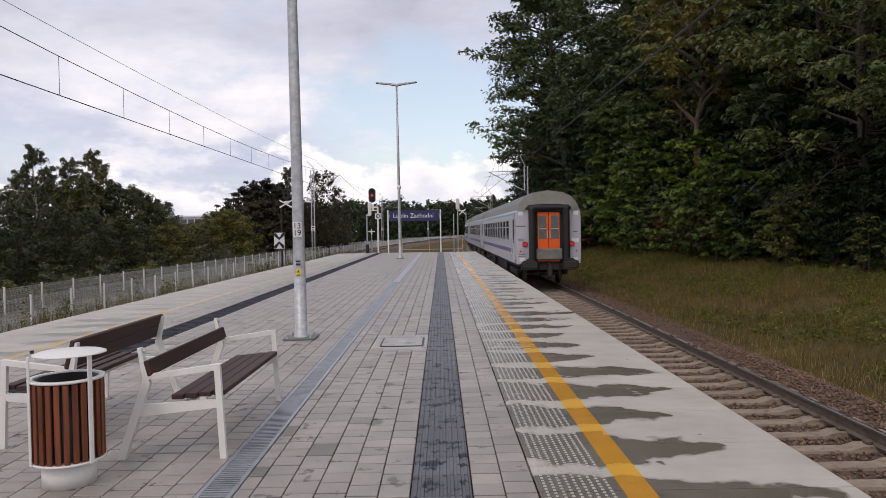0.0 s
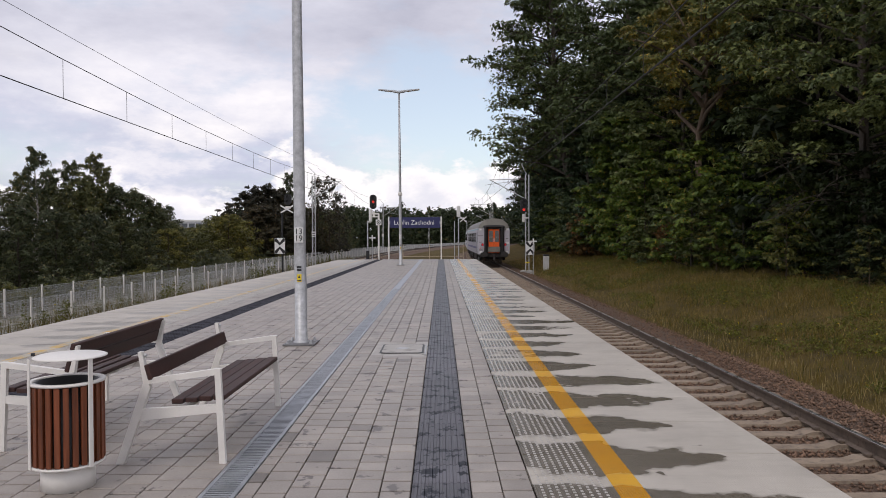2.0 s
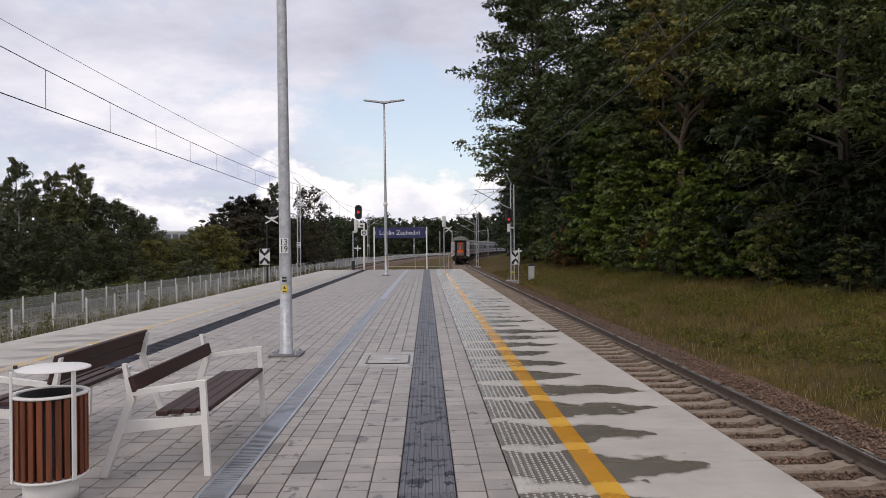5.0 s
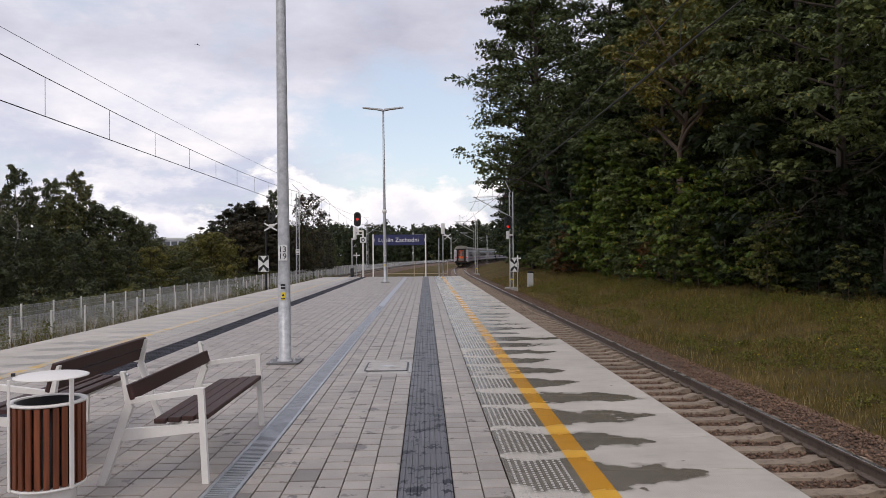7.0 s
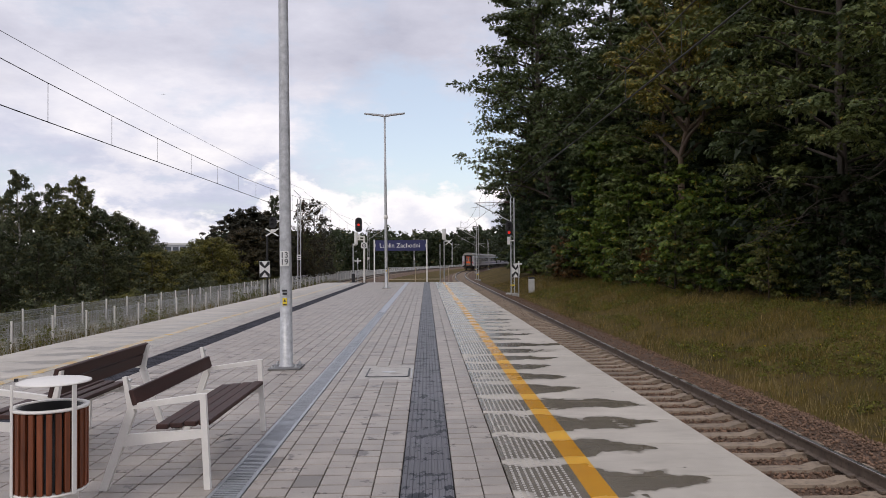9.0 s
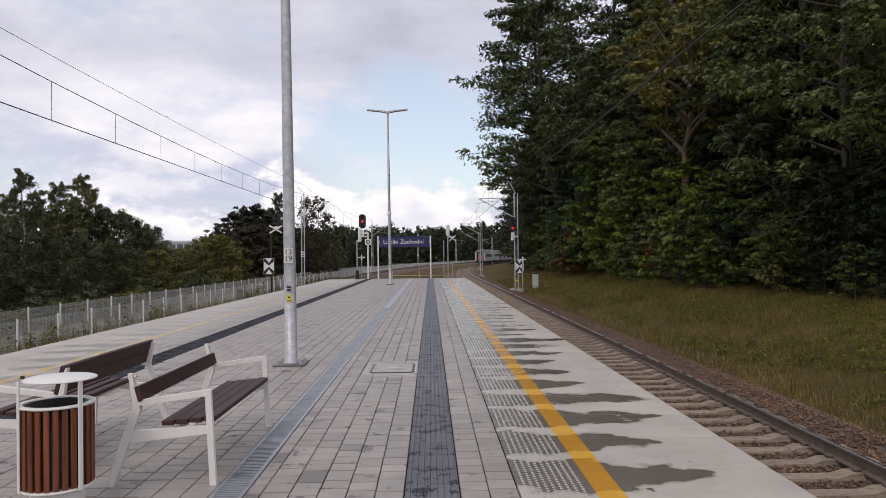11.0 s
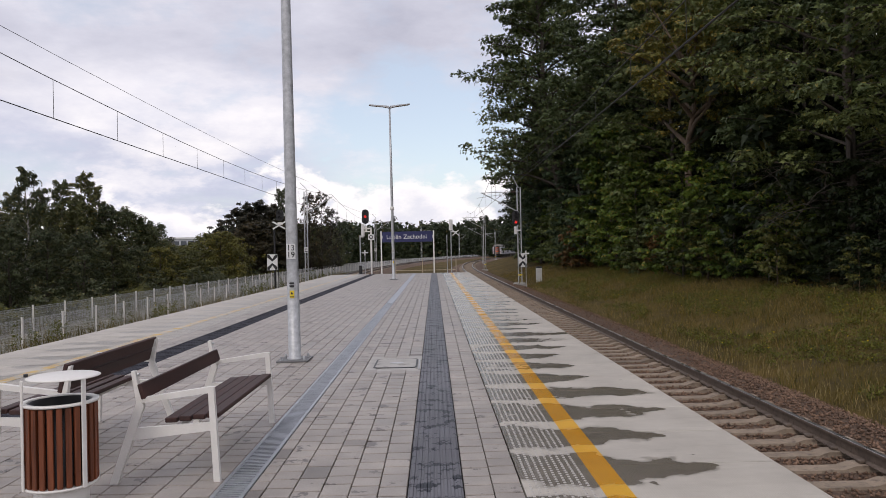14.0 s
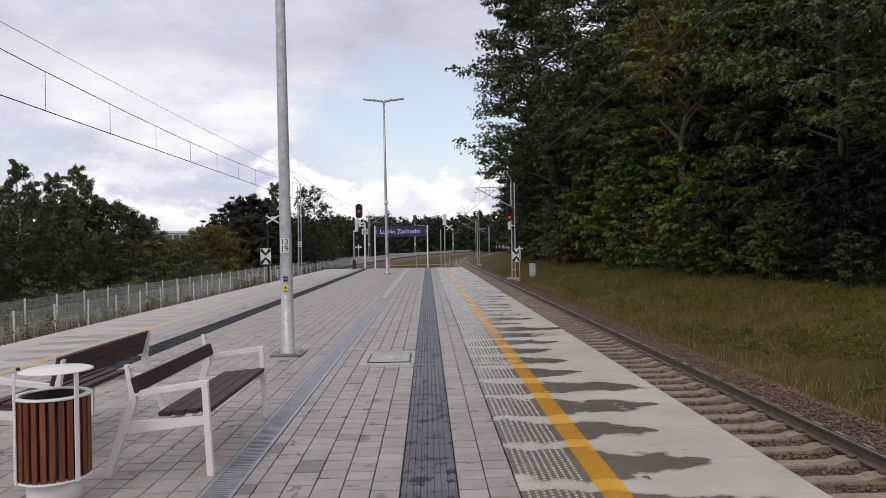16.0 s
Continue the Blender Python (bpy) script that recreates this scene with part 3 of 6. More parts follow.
def limb(wood, a, b, r0, r1, lift, rng, n=4, sides=6):
    """A bowed, tapering limb from a to b."""
    a, b = Vector(a), Vector(b)
    last = a
    for i in range(1, n + 1):
        f = i / n
        q = a.lerp(b, f) + Vector((rng.normal(), rng.normal(), 0)) * (b - a).length * 0.03 * (f < 1) + Vector((0, 0, lift * math.sin(math.pi * f)))
        wood.tube(last, q, r0 + (r1 - r0) * (i - 1) / n, r0 + (r1 - r0) * f, sides, False)
        last = q


def broadleaf(seed, height, spread, bare, boughs, each, per, leaf, bark, trunk_r, lean=0.0, egg=0.8, length=0.17, width=0.06, blades_each=7,
              clump=0.17, fork=0.0, flat=0.5, droop=0.25, rise=0.25, twigs=0):
    """A tree in boughs: trunk, bowed limbs, and clumps of leaf rosettes strung along the outer half of every limb."""
    rng = np.random.default_rng(seed)
    wood = Mesh()
    top = height * (fork if fork else 0.9)
    pts = [Vector((lean * top * i / 6 + rng.normal() * 0.25 * trunk_r * i ** 0.5, rng.normal() * 0.25 * trunk_r * i ** 0.5, top * i / 6)) for i in range(7)]
    for i in range(6):
        wood.tube(pts[i], pts[i + 1], trunk_r * (1 - i / 8.0) * (1.25 if i == 0 else 1), trunk_r * (1 - (i + 1) / 8.0), 9, False)
    centres, radii = [], []
    for j in range(boughs):
        f = (j + rng.uniform(0.1, 0.9)) / boughs
        z = bare + (height - bare) * f
        env = spread * math.sin(math.pi * min((f * 0.84 + 0.13) ** egg, 0.985)) ** 0.6
        a = j * 2.39996 + rng.normal() * 0.35
        reach = env * rng.uniform(0.82, 1.0)
        tip = Vector((lean * z + math.cos(a) * reach, math.sin(a) * reach, z))
        zb = max(bare * 0.7, min(z - rise * reach, top * 0.985))
        k = min(5, int(zb / top * 6))
        base = pts[k].lerp(pts[k + 1], zb / top * 6 - k)
        w = trunk_r * (0.50 if fork else 0.34) * (1 - 0.6 * f)
        limb(wood, base, tip, w, w * 0.18, 0.08 * reach, rng)
        for i in range(each):
            g = 0.42 + 0.60 * (i + rng.uniform(0, 1)) / each
            side = rng.normal(size=3) * np.array([0.20, 0.20, 0.10]) * (0.5 + env * 0.55)
            q = base.lerp(tip, g) + Vector((0, 0, 0.08 * reach * math.sin(math.pi * min(g, 1)))) + Vector(side)
            centres.append(tuple(q))
            radii.append(clump * spread * rng.uniform(0.65, 1.35) * (1.1 - 0.35 * max(0, g - 0.5)) * (0.5 + 0.5 * env / spread))
            if i % 2:
                wood.tube(base.lerp(tip, g * 0.8), q, w * 0.22, w * 0.08, 4, False)
    for i in range(twigs):
        a, z = rng.uniform(0, 6.283), bare * rng.uniform(0.45, 1.0)
        start = Vector((0, 0, z + 0.6))
        end = Vector((math.cos(a) * spread * rng.uniform(0.5, 0.9), math.sin(a) * spread * rng.uniform(0.5, 0.9), z - rng.uniform(0, 1.2)))
        limb(wood, start, end, 0.03, 0.008, 0.5, rng, 5, 4)
        for _ in range(3):
            m = start.lerp(end, rng.uniform(0.4, 0.9)) + Vector((0, 0, 0.4))
            limb(wood, m, m + Vector(rng.normal(size=3)) * 0.7, 0.012, 0.005, 0.15, rng, 3, 3)
    v, q = rosettes(centres, radii, per, blades_each, length, width, rng, flat, droop)
    return wood.data("trunk"), bark, fast("crown", v, q, leaf)


def make_tree(name, meshes, m, label, category="tree", group=""):
    wood, bark, crown = meshes
    ob = thing(name, m, label, category, group)
    part("trunk", wood, bark, ob, "rough bark trunk with spreading limbs")
    part("crown", crown, None, ob)
    return ob


def plant(first, x, y, turn, size, sink=0.15):
    m = pose(x, y, ground_z(x, y) - sink, 0, 0, turn) @ Matrix.Scale(size, 4)
    ob = copy_thing(first, m)
    ob.matrix_basis = m
    return ob


def stand(name, meshes, x, y, turn, label, category, group, sink=0.15):
    return make_tree(name, meshes, pose(x, y, ground_z(x, y) - sink, 0, 0, turn), label, category, group)


def forest_right():
    rng = random.Random(11)
    grp = "trees of the wood beside the line"
    # the trees that face the line
    near = stand("oak_tree", broadleaf(1, 17, 5.4, 4.2, 40, 7, 54, LEAF_OAK, BARK, 0.22, 0.0, 0.75, length=0.125, width=0.050, blades_each=5, clump=0.14, twigs=18), 15.2, 26.2, 20,
                 "grey-green oak with low bare twigs at the edge of a wood", "tree", grp)
    tall = stand("oak_tree", broadleaf(2, 19, 4.8, 4.5, 38, 7, 50, LEAF_OAK, BARK, 0.22, 0.03, 0.7, length=0.14, width=0.055, blades_each=5, clump=0.14), 17.4, 33.0, 100,
                 "tall grey-green oak in the front of a dense wood", "tree", grp)
    stand("oak_tree", broadleaf(3, 19.0, 4.5, 8.9, 26, 7, 54, LEAF_GOLD, BARK_PALE, 0.30, 0.03, 0.66, fork=0.58, rise=0.55, length=0.14, width=0.055, blades_each=5, clump=0.15), 14.3, 40.2, 0,
          "oak with a pale forked trunk and yellowing olive crown", "tree", grp)
    over = stand("oak_tree", broadleaf(4, 31, 8.4, 9.0, 48, 7, 38, LEAF_OAK, BARK, 0.46, -0.12, 0.62, length=0.22, width=0.08), 13.8, 73, 335,
                 "great oak leaning out high over the track", "tree", grp)
    blue = stand("lime_tree", broadleaf(5, 21, 5.2, 1.2, 40, 6, 46, LEAF_BLUE, BARK, 0.26, -0.02, 0.62, length=0.28, width=0.10, blades_each=3), 15.2, 94, 0,
                 "dark blue-green lime clothed in leaves to the ground", "tree", grp)
    young = stand("maple_tree", broadleaf(6, 11.5, 3.9, 1.0, 32, 6, 38, LEAF_YOUNG, BARK, 0.14, 0.0, 0.72, length=0.20, width=0.075, flat=0.38), 13.9, 57, 0,
                  "bright green young maple at the edge of the wood", "tree", grp)
    # inner trees: the wood's shade is painted into their leaf colour
    deep = stand("oak_tree", broadleaf(7, 24, 6.6, 2.0, 34, 5, 30, LEAF_PAINTED_SHADE, BARK, 0.30, 0.0, 0.6, length=0.44, width=0.17, blades_each=2, clump=0.22), 21, 38, 0,
                 "tall tree deep in the wood with shade painted into its leaves", "tree", grp)
    # tall at (17, 12) stands out of view, added to block sky light
    for k, x, y, turn, s in ((tall, 16.4, 49, 210, 1.0), (near, 16.6, 20, 190, 1.0), (tall, 16.0, 55, 20, 1.16), (over, 17.0, 64, 70, 0.86), (over, 14.2, 82, 40, 0.95),
                             (tall, 18.6, 43, 300, 1.0), (blue, 15.9, 103, 80, 0.95), (blue, 17.5, 118, 160, 0.9), (blue, 16.4, 80, 220, 0.9), (blue, 12.5, 84, 300, 0.84), (blue, 13.4, 66, 40, 0.70), (blue, 14.6, 59.5, 130, 0.62), (tall, 17, 12, 40, 1.0),
                             (young, 15.2, 50.5, 250, 0.85)):
        plant(k, x + bend(y), y, turn, s)
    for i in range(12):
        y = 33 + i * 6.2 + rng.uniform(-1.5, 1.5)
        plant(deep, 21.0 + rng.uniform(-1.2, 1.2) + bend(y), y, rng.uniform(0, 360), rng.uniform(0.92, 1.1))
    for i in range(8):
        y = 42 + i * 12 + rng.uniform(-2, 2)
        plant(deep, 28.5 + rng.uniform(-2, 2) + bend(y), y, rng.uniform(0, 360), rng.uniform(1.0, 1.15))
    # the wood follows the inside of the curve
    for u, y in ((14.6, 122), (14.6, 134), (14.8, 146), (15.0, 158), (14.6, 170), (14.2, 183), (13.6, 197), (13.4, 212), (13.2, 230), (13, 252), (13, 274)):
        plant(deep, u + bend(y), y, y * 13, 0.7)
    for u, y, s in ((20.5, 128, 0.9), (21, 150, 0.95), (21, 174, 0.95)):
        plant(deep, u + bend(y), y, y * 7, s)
    # saplings and shrubs in front, thick growth behind them
    edge = "shrubs along the wood"
    sap = stand("shrub", broadleaf(21, 6.6, 2.7, 0.3, 24, 5, 21, LEAF_YOUNG, BARK, 0.07, 0.0, 0.7, length=0.15, width=0.055, flat=0.35), 12.9, 37.4, 0,
                "leafy green sapling with layered sprays at the edge of the wood", "shrub", edge)
    dark = stand("shrub", broadleaf(22, 5.4, 2.5, 0.2, 22, 5, 21, LEAF_OAK, BARK, 0.07, 0.0, 0.7, length=0.13, width=0.05, flat=0.5), 13.3, 66, 0,
                 "dark-green shrub at the edge of the wood", "shrub", edge)
    red = stand("shrub", broadleaf(23, 4.6, 2.0, 0.3, 18, 5, 24, LEAF_RUSSET, BARK, 0.05, 0.0, 0.7, length=0.17, width=0.06), 12.2, 61.5, 0,
                "russet shrub turning with autumn", "shrub", edge)
    yellow = stand("shrub", broadleaf(26, 3.6, 1.5, 0.5, 16, 4, 20, LEAF_OLIVE, BARK_PALE, 0.04, 0.0, 0.6, length=0.10, width=0.04, blades_each=5, flat=0.45), 13.1, 34.6, 0,
                   "thin yellowing sapling at the edge of the wood", "shrub", edge)
    for x, y, s in ((13.0, 27.4, 0.8), (12.9, 45.5, 0.9), (13.2, 22.4, 0.55)):
        plant(yellow, x, y, y * 50, s)
    # undergrowth in the same shade-darkened leaf colour
    thick = stand("shrub", broadleaf(24, 8.0, 3.8, 0.2, 20, 5, 26, LEAF_PAINTED_SHADE, BARK, 0.08, 0.0, 0.7, length=0.34, width=0.13, blades_each=2, clump=0.24), 17.6, 38, 0,
                  "undergrowth deep in the wood with leaves coloured dark for shade", "shrub", edge)
    # fills the black hollow under the oaks; its shade is in the leaf colour
    gloom = stand("shrub", broadleaf(25, 5.0, 2.6, 0.2, 20, 5, 22, LEAF_PAINTED_SHADE, BARK, 0.07, 0.0, 0.7, length=0.17, width=0.06, blades_each=3, clump=0.2), 15.0, 27.6, 0,
                  "dark shrub under the oaks with shade put into its leaf colour", "shrub", edge)
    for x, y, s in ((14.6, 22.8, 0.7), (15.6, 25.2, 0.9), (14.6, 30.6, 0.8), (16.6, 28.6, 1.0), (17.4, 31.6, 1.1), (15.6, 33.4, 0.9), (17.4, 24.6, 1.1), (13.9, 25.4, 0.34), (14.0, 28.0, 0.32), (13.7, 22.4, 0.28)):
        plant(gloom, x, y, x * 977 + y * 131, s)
    for k, x, y, s in ((sap, 13.8, 33.2, 0.84), (sap, 13.3, 47.5, 1.05), (sap, 14.0, 30.2, 0.62), (dark, 13.6, 36.8, 0.85),
                       (dark, 13.4, 44.4, 0.8), (sap, 13.2, 52.5, 1.0), (red, 13.6, 43.0, 0.62), (dark, 13.2, 63.5, 1.1), (dark, 13.0, 69, 1.1), (dark, 12.9, 75, 1.2), (sap, 13.0, 81, 1.0),
                       (dark, 12.8, 87, 1.2), (dark, 12.6, 96, 1.2), (dark, 13.6, 105, 1.1),
                       (dark, 14.4, 39.2, 0.9), (sap, 14.2, 28.4, 0.5), (dark, 14.6, 114, 1.1), (dark, 16.0, 124, 1.1)):
        plant(k, x + bend(y), y, x * 977 + y * 131, s)
    for i in range(34):
        y = 31 + i * 2.9
        plant(thick, 17.2 + (i * 7 % 5) * 2.0 + bend(y), y, rng.uniform(0, 360), rng.uniform(0.8, 1.2))
    for x, y in ((24.5, 34), (22.5, 30), (27, 40), (31, 47), (36, 55), (42, 66)):
        plant(thick, x, y, x * 31, 1.2)


def trees_left():
    grp = "trees beyond the fences"
    willow = broadleaf(31, 11, 3.9, 0.4, 40, 5, 27, LEAF_LEFT, BARK, 0.16, 0.0, 0.68, length=0.25, width=0.068, blades_each=2, clump=0.16, flat=0.9, droop=0.5)
    birch = broadleaf(32, 13.5, 2.5, 0.8, 46, 5, 32, LEAF_BIRCH, BIRCH, 0.14, 0.0, 0.42, length=0.20, width=0.05, blades_each=2, clump=0.17, flat=1.3, droop=0.9, rise=0.6)
    lime = broadleaf(33, 10.5, 4.6, 0.4, 44, 6, 38, LEAF_PLUM, BARK, 0.20, 0.0, 0.66, length=0.25, width=0.085, blades_each=2, clump=0.14)
    hazel = broadleaf(34, 6.4, 3.4, 0.1, 36, 5, 30, LEAF_OLIVE, BARK, 0.10, 0.0, 0.62, length=0.17, width=0.055, blades_each=2, clump=0.17, flat=0.8)
    sparse = broadleaf(35, 12, 2.7, 1.0, 44, 4, 12, LEAF_PLUM, BARK, 0.10, 0.0, 0.55, length=0.20, width=0.06, blades_each=4, clump=0.16, flat=1.2, droop=0.7, rise=0.9)
    kinds = [(willow, 11, "grey-green willow beyond the fence", "willow_tree"), (birch, 13.5, "slender birch with drooping grey-green sprays", "birch_tree"),
             (lime, 10.5, "broad dark tree of brownish foliage beyond the fence", "lime_tree"), (hazel, 6.4, "round olive-green thicket beyond the fence", "hazel_bush"),
             (sparse, 12, "half-bare birch with thin twigs", "birch_tree")]
    firsts = {}
    # kind, slope of the sight line, distance, height
    belt = ((3, -0.356, 68, 5.6), (3, -0.372, 64, 6.2), (3, -0.338, 76, 5.9), (0, -0.383, 66, 8.0), (0, -0.660, 52, 10.0), (1, -0.625, 56, 11.5), (0, -0.600, 60, 10.5), (1, -0.575, 62, 12.1), (1, -0.556, 58, 13.2), (0, -0.548, 70, 11.1), (1, -0.538, 66, 12.7), (0, -0.525, 62, 10.5),
            (1, -0.508, 60, 12.1), (0, -0.500, 68, 10.7), (0, -0.488, 58, 10.1), (1, -0.477, 62, 12.8), (1, -0.462, 64, 11.8), (0, -0.452, 60, 9.5), (0, -0.435, 64, 9.7), (0, -0.418, 60, 8.8),
            (0, -0.402, 62, 8.1), (0, -0.390, 60, 7.0), (0, -0.376, 62, 5.5), (0, -0.640, 46, 7.5), (0, -0.580, 48, 7.5), (0, -0.530, 50, 7.1), (0, -0.480, 50, 6.5), (0, -0.440, 52, 5.9), (0, -0.405, 54, 5.1),
            (3, -0.360, 72, 6.0), (3, -0.345, 80, 6.4), (3, -0.326, 84, 6.8), (3, -0.308, 75, 6.8), (3, -0.292, 74, 6.6), (3, -0.335, 66, 4.8), (3, -0.375, 58, 5.0), (3, -0.275, 80, 6.4),
            (2, -0.266, 90, 10.3), (2, -0.247, 92, 11.1), (2, -0.228, 94, 10.5), (2, -0.254, 84, 7.9), (2, -0.232, 86, 7.7), (1, -0.208, 97, 12.6), (0, -0.214, 100, 10.8), (2, -0.209, 92, 8.3),
            (4, -0.170, 98, 11.2), (4, -0.154, 100, 11.4), (0, -0.168, 108, 7.6), (0, -0.150, 118, 8.0), (0, -0.186, 100, 7.8), (4, -0.140, 112, 9.8), (0, -0.136, 128, 7.8))
    for i, (k, a, y, h) in enumerate(belt):
        meshes, full, label, nm = kinds[k]
        x = a * y
        s = h / full
        if k not in firsts:
            firsts[k] = make_tree(nm, meshes, pose(x, y, ground_z(x, y) - 0.15, 0, 0, i * 71) @ Matrix.Scale(s, 4), label, "tree", grp)
        else:
            plant(firsts[k], x, y, i * 71, s)
    rng = random.Random(5)
    bush = [
        (broadleaf(41, 2.0, 1.4, 0.1, 12, 4, 8, LEAF_OLIVE, BARK, 0.03, length=0.13, width=0.045, blades_each=5, clump=0.22), "low weedy bush with yellow flowers behind the fence"),
        (broadleaf(42, 2.6, 1.5, 0.1, 12, 4, 8, LEAF_BIRCH, BARK, 0.03, length=0.14, width=0.045, blades_each=5, clump=0.22), "low grey-green bush behind the fence"),
    ]
    firsts = [make_tree("bush", k, pose(-20 - 3 * i, 140, ground_z(-20 - 3 * i, 140) - 0.1), label, "bush", "bushes behind the fence") for i, (k, label) in enumerate(bush)]
    for i in range(50):
        y = 15 + i * 1.85 + rng.uniform(-0.8, 0.8)
        plant(firsts[rng.choice((0, 1))], -17.6 - rng.uniform(0, 5.2), y, rng.uniform(0, 360), rng.uniform(0.6, 1.15))
    for i in range(30):
        y = 26 + i * 2.2 + rng.uniform(-0.8, 0.8)
        plant(firsts[0], -16.9 - rng.uniform(0, 1.0), y, rng.uniform(0, 360), rng.uniform(0.45, 0.7))


def far_woods():
    rng = np.random.default_rng(9)
    c, r = [], []
    for i in range(1500):
        a = rng.uniform(-0.46, 0.16)
        y = rng.uniform(280, 390)
        x = a * y
        h = (17.2 if a > -0.30 else 7.5) + 0.8 * math.sin(a * 40) + 0.9 * math.sin(a * 97 + 1) + rng.normal() * 1.1 - 3.0 * min(1, max(0, (a + 0.02) / 0.04)) + (y - 300) * 0.035
        z0 = ground_z(x, y)
        tr = rng.uniform(1.5, 2.8)
        for f in (0.08, 0.3, 0.5, 0.68, 0.84, 0.97):
            c.append((x + rng.normal() * 1.2, y + rng.normal() * 1.2, z0 + h * f * rng.uniform(0.93, 1.03)))
            r.append(tr * (1.2 - 0.75 * f))
    v, q = leaf_cloud(c, r, 24, 0.66, rng, 1.1)
    ob = new("far_woods", fast("far_woods", v, q, LEAF_FAR))
    tagged(ob, "distant mixed woodland closing the view along the line", "woodland", "", "stuff")


forest_right()
trees_left()
far_woods()


# ---- the train ----
def coach_parts(last):
    """One passenger coach, its rail head at z 0, its rear end towards -y."""
    coach = thing("passenger_coach", pose(0, 0, 0), "silver-grey coach with orange end doors and lit red tail lamps" if last else "silver-grey passenger coach with a violet-blue stripe", "train coach", "coaches of the train")
    half = [(1.38, 0.98), (1.41, 1.30), (1.41, 2.95), (1.36, 3.22)]
    roof = [(1.36, 3.22), (1.24, 3.52), (1.02, 3.76), (0.66, 3.94), (0.0, 4.03)]
    body = Mesh()
    body.prism(half + [(-x, z) for x, z in half[::-1]], "y", -12.2, 12.2)
    body = part("body", body, BODY, coach, "silver-grey painted body shell")
    top = Mesh()
    top.prism(roof + [(-x, z) for x, z in roof[-2::-1]], "y", -12.12, 12.12)
    part("roof", top, ROOF, coach, "dull grey arched roof")
    if last:
        cap = Mesh()
        outer, inner = roof, [(1.02, 3.16), (0.99, 3.30), (0.88, 3.41), (0.50, 3.45), (0.0, 3.46)]
        ring = [(x, z) for x, z in outer] + [(-x, z) for x, z in outer[-2::-1]]
        hole = [(x, z) for x, z in inner] + [(-x, z) for x, z in inner[-2::-1]]
        n = len(ring)
        v = [(x, -12.20, z) for x, z in ring] + [(x, -12.26, z) for x, z in hole] + [(x, -12.12, z) for x, z in ring] + [(x, -12.12, z) for x, z in hole]
        cap.add(v, [(i, i + 1, n + i + 1, n + i) for i in range(n - 1)] + [(i, i + 1, 2 * n + i + 1, 2 * n + i) for i in range(n - 1)]
                + [(n + i, n + i + 1, 3 * n + i + 1, 3 * n + i) for i in range(n - 1)])
        part("roof_dome", cap, DOME, coach, "weathered grey rounded roof end")
    for side in (-1, 1):
        s = 1.413 * side
        for y in [-8.6 + 1.72 * i for i in range(11)]:
            w = Mesh().box(min(s, s + 0.012 * side), max(s, s + 0.012 * side), y - 0.62, y + 0.62, 1.90, 2.88, 0.004)
            win = part("window", w, BODY, body)
            part("pane", Mesh().box(min(s + 0.013 * side, s + 0.02 * side), max(s + 0.013 * side, s + 0.02 * side), y - 0.55, y + 0.55, 1.97, 2.81), GLASS, win, "dark window glass")
            part("rail_bar", Mesh().box(min(s + 0.021 * side, s + 0.03 * side), max(s + 0.021 * side, s + 0.03 * side), y - 0.55, y + 0.55, 2.50, 2.54), BODY, win)
        for y in (-11.35, 11.35):
            d = part("door", Mesh().box(min(s, s + 0.02 * side), max(s, s + 0.02 * side), y - 0.42, y + 0.42, 1.02, 3.05, 0.008), BODY, body, "grey folding side door")
            part("pane", Mesh().box(min(s + 0.021 * side, s + 0.026 * side), max(s + 0.021 * side, s + 0.026 * side), y - 0.24, y + 0.24, 1.85, 2.85), GLASS, d)
            part("handrail", Mesh().tube((s + 0.05 * side, y + 0.52, 1.1), (s + 0.05 * side, y + 0.52, 2.0), 0.02), GALV, d)
        a, b = (s, s + 0.005 * side) if side > 0 else (s + 0.005 * side, s)
        part("stripe", Mesh().box(a, b, -10.8, 10.8, 1.42, 1.60), STRIPE_DARK, body, "violet-blue stripe")
        part("stripe", Mesh().box(a - 0.03 * (side > 0), b + 0.03 * (side < 0), -12.1, 12.1, 3.06, 3.13), STRIPE_PALE, body, "pale blue stripe under the eaves")
    part("underframe", Mesh().box(-1.25, 1.25, -12.0, 12.0, 0.82, 0.99, 0.02), UNDER, coach)
    for i, (y0, y1, w) in enumerate(((-5.5, -2.2, 1.2), (-1.4, 1.6, 1.1), (2.4, 5.4, 1.2))):
        part("equipment_box", Mesh().box(-w, w, y0, y1, 0.35, 0.84, 0.03), UNDER, coach)
    for yc in (-8.6, 8.6):
        bogie = Mesh().box(-1.12, -0.92, yc - 1.7, yc + 1.7, 0.40, 0.66, 0.03).box(0.92, 1.12, yc - 1.7, yc + 1.7, 0.40, 0.66, 0.03).box(-1.0, 1.0, yc - 0.3, yc + 0.3, 0.42, 0.80, 0.03)
        bg = part("bogie", bogie, UNDER, coach, "grimy black bogie frame")
        for y in (yc - 1.25, yc + 1.25):
            ws = Mesh().tube((-0.9, y, 0.46), (0.9, y, 0.46), 0.08, n=10)
            for s in (-1, 1):
                ws.tube((s * 0.69, y, 0.46), (s * 0.82, y, 0.46), 0.46, n=20)
            part("wheelset", ws, RUST, bg)
    e = -12.2
    door = Mesh().box(-0.62, 0.62, e - 0.06, e + 0.02, 1.05, 3.16, 0.01)
    well = part("gangway_frame", door, BLACK, coach, "black gangway door surround")
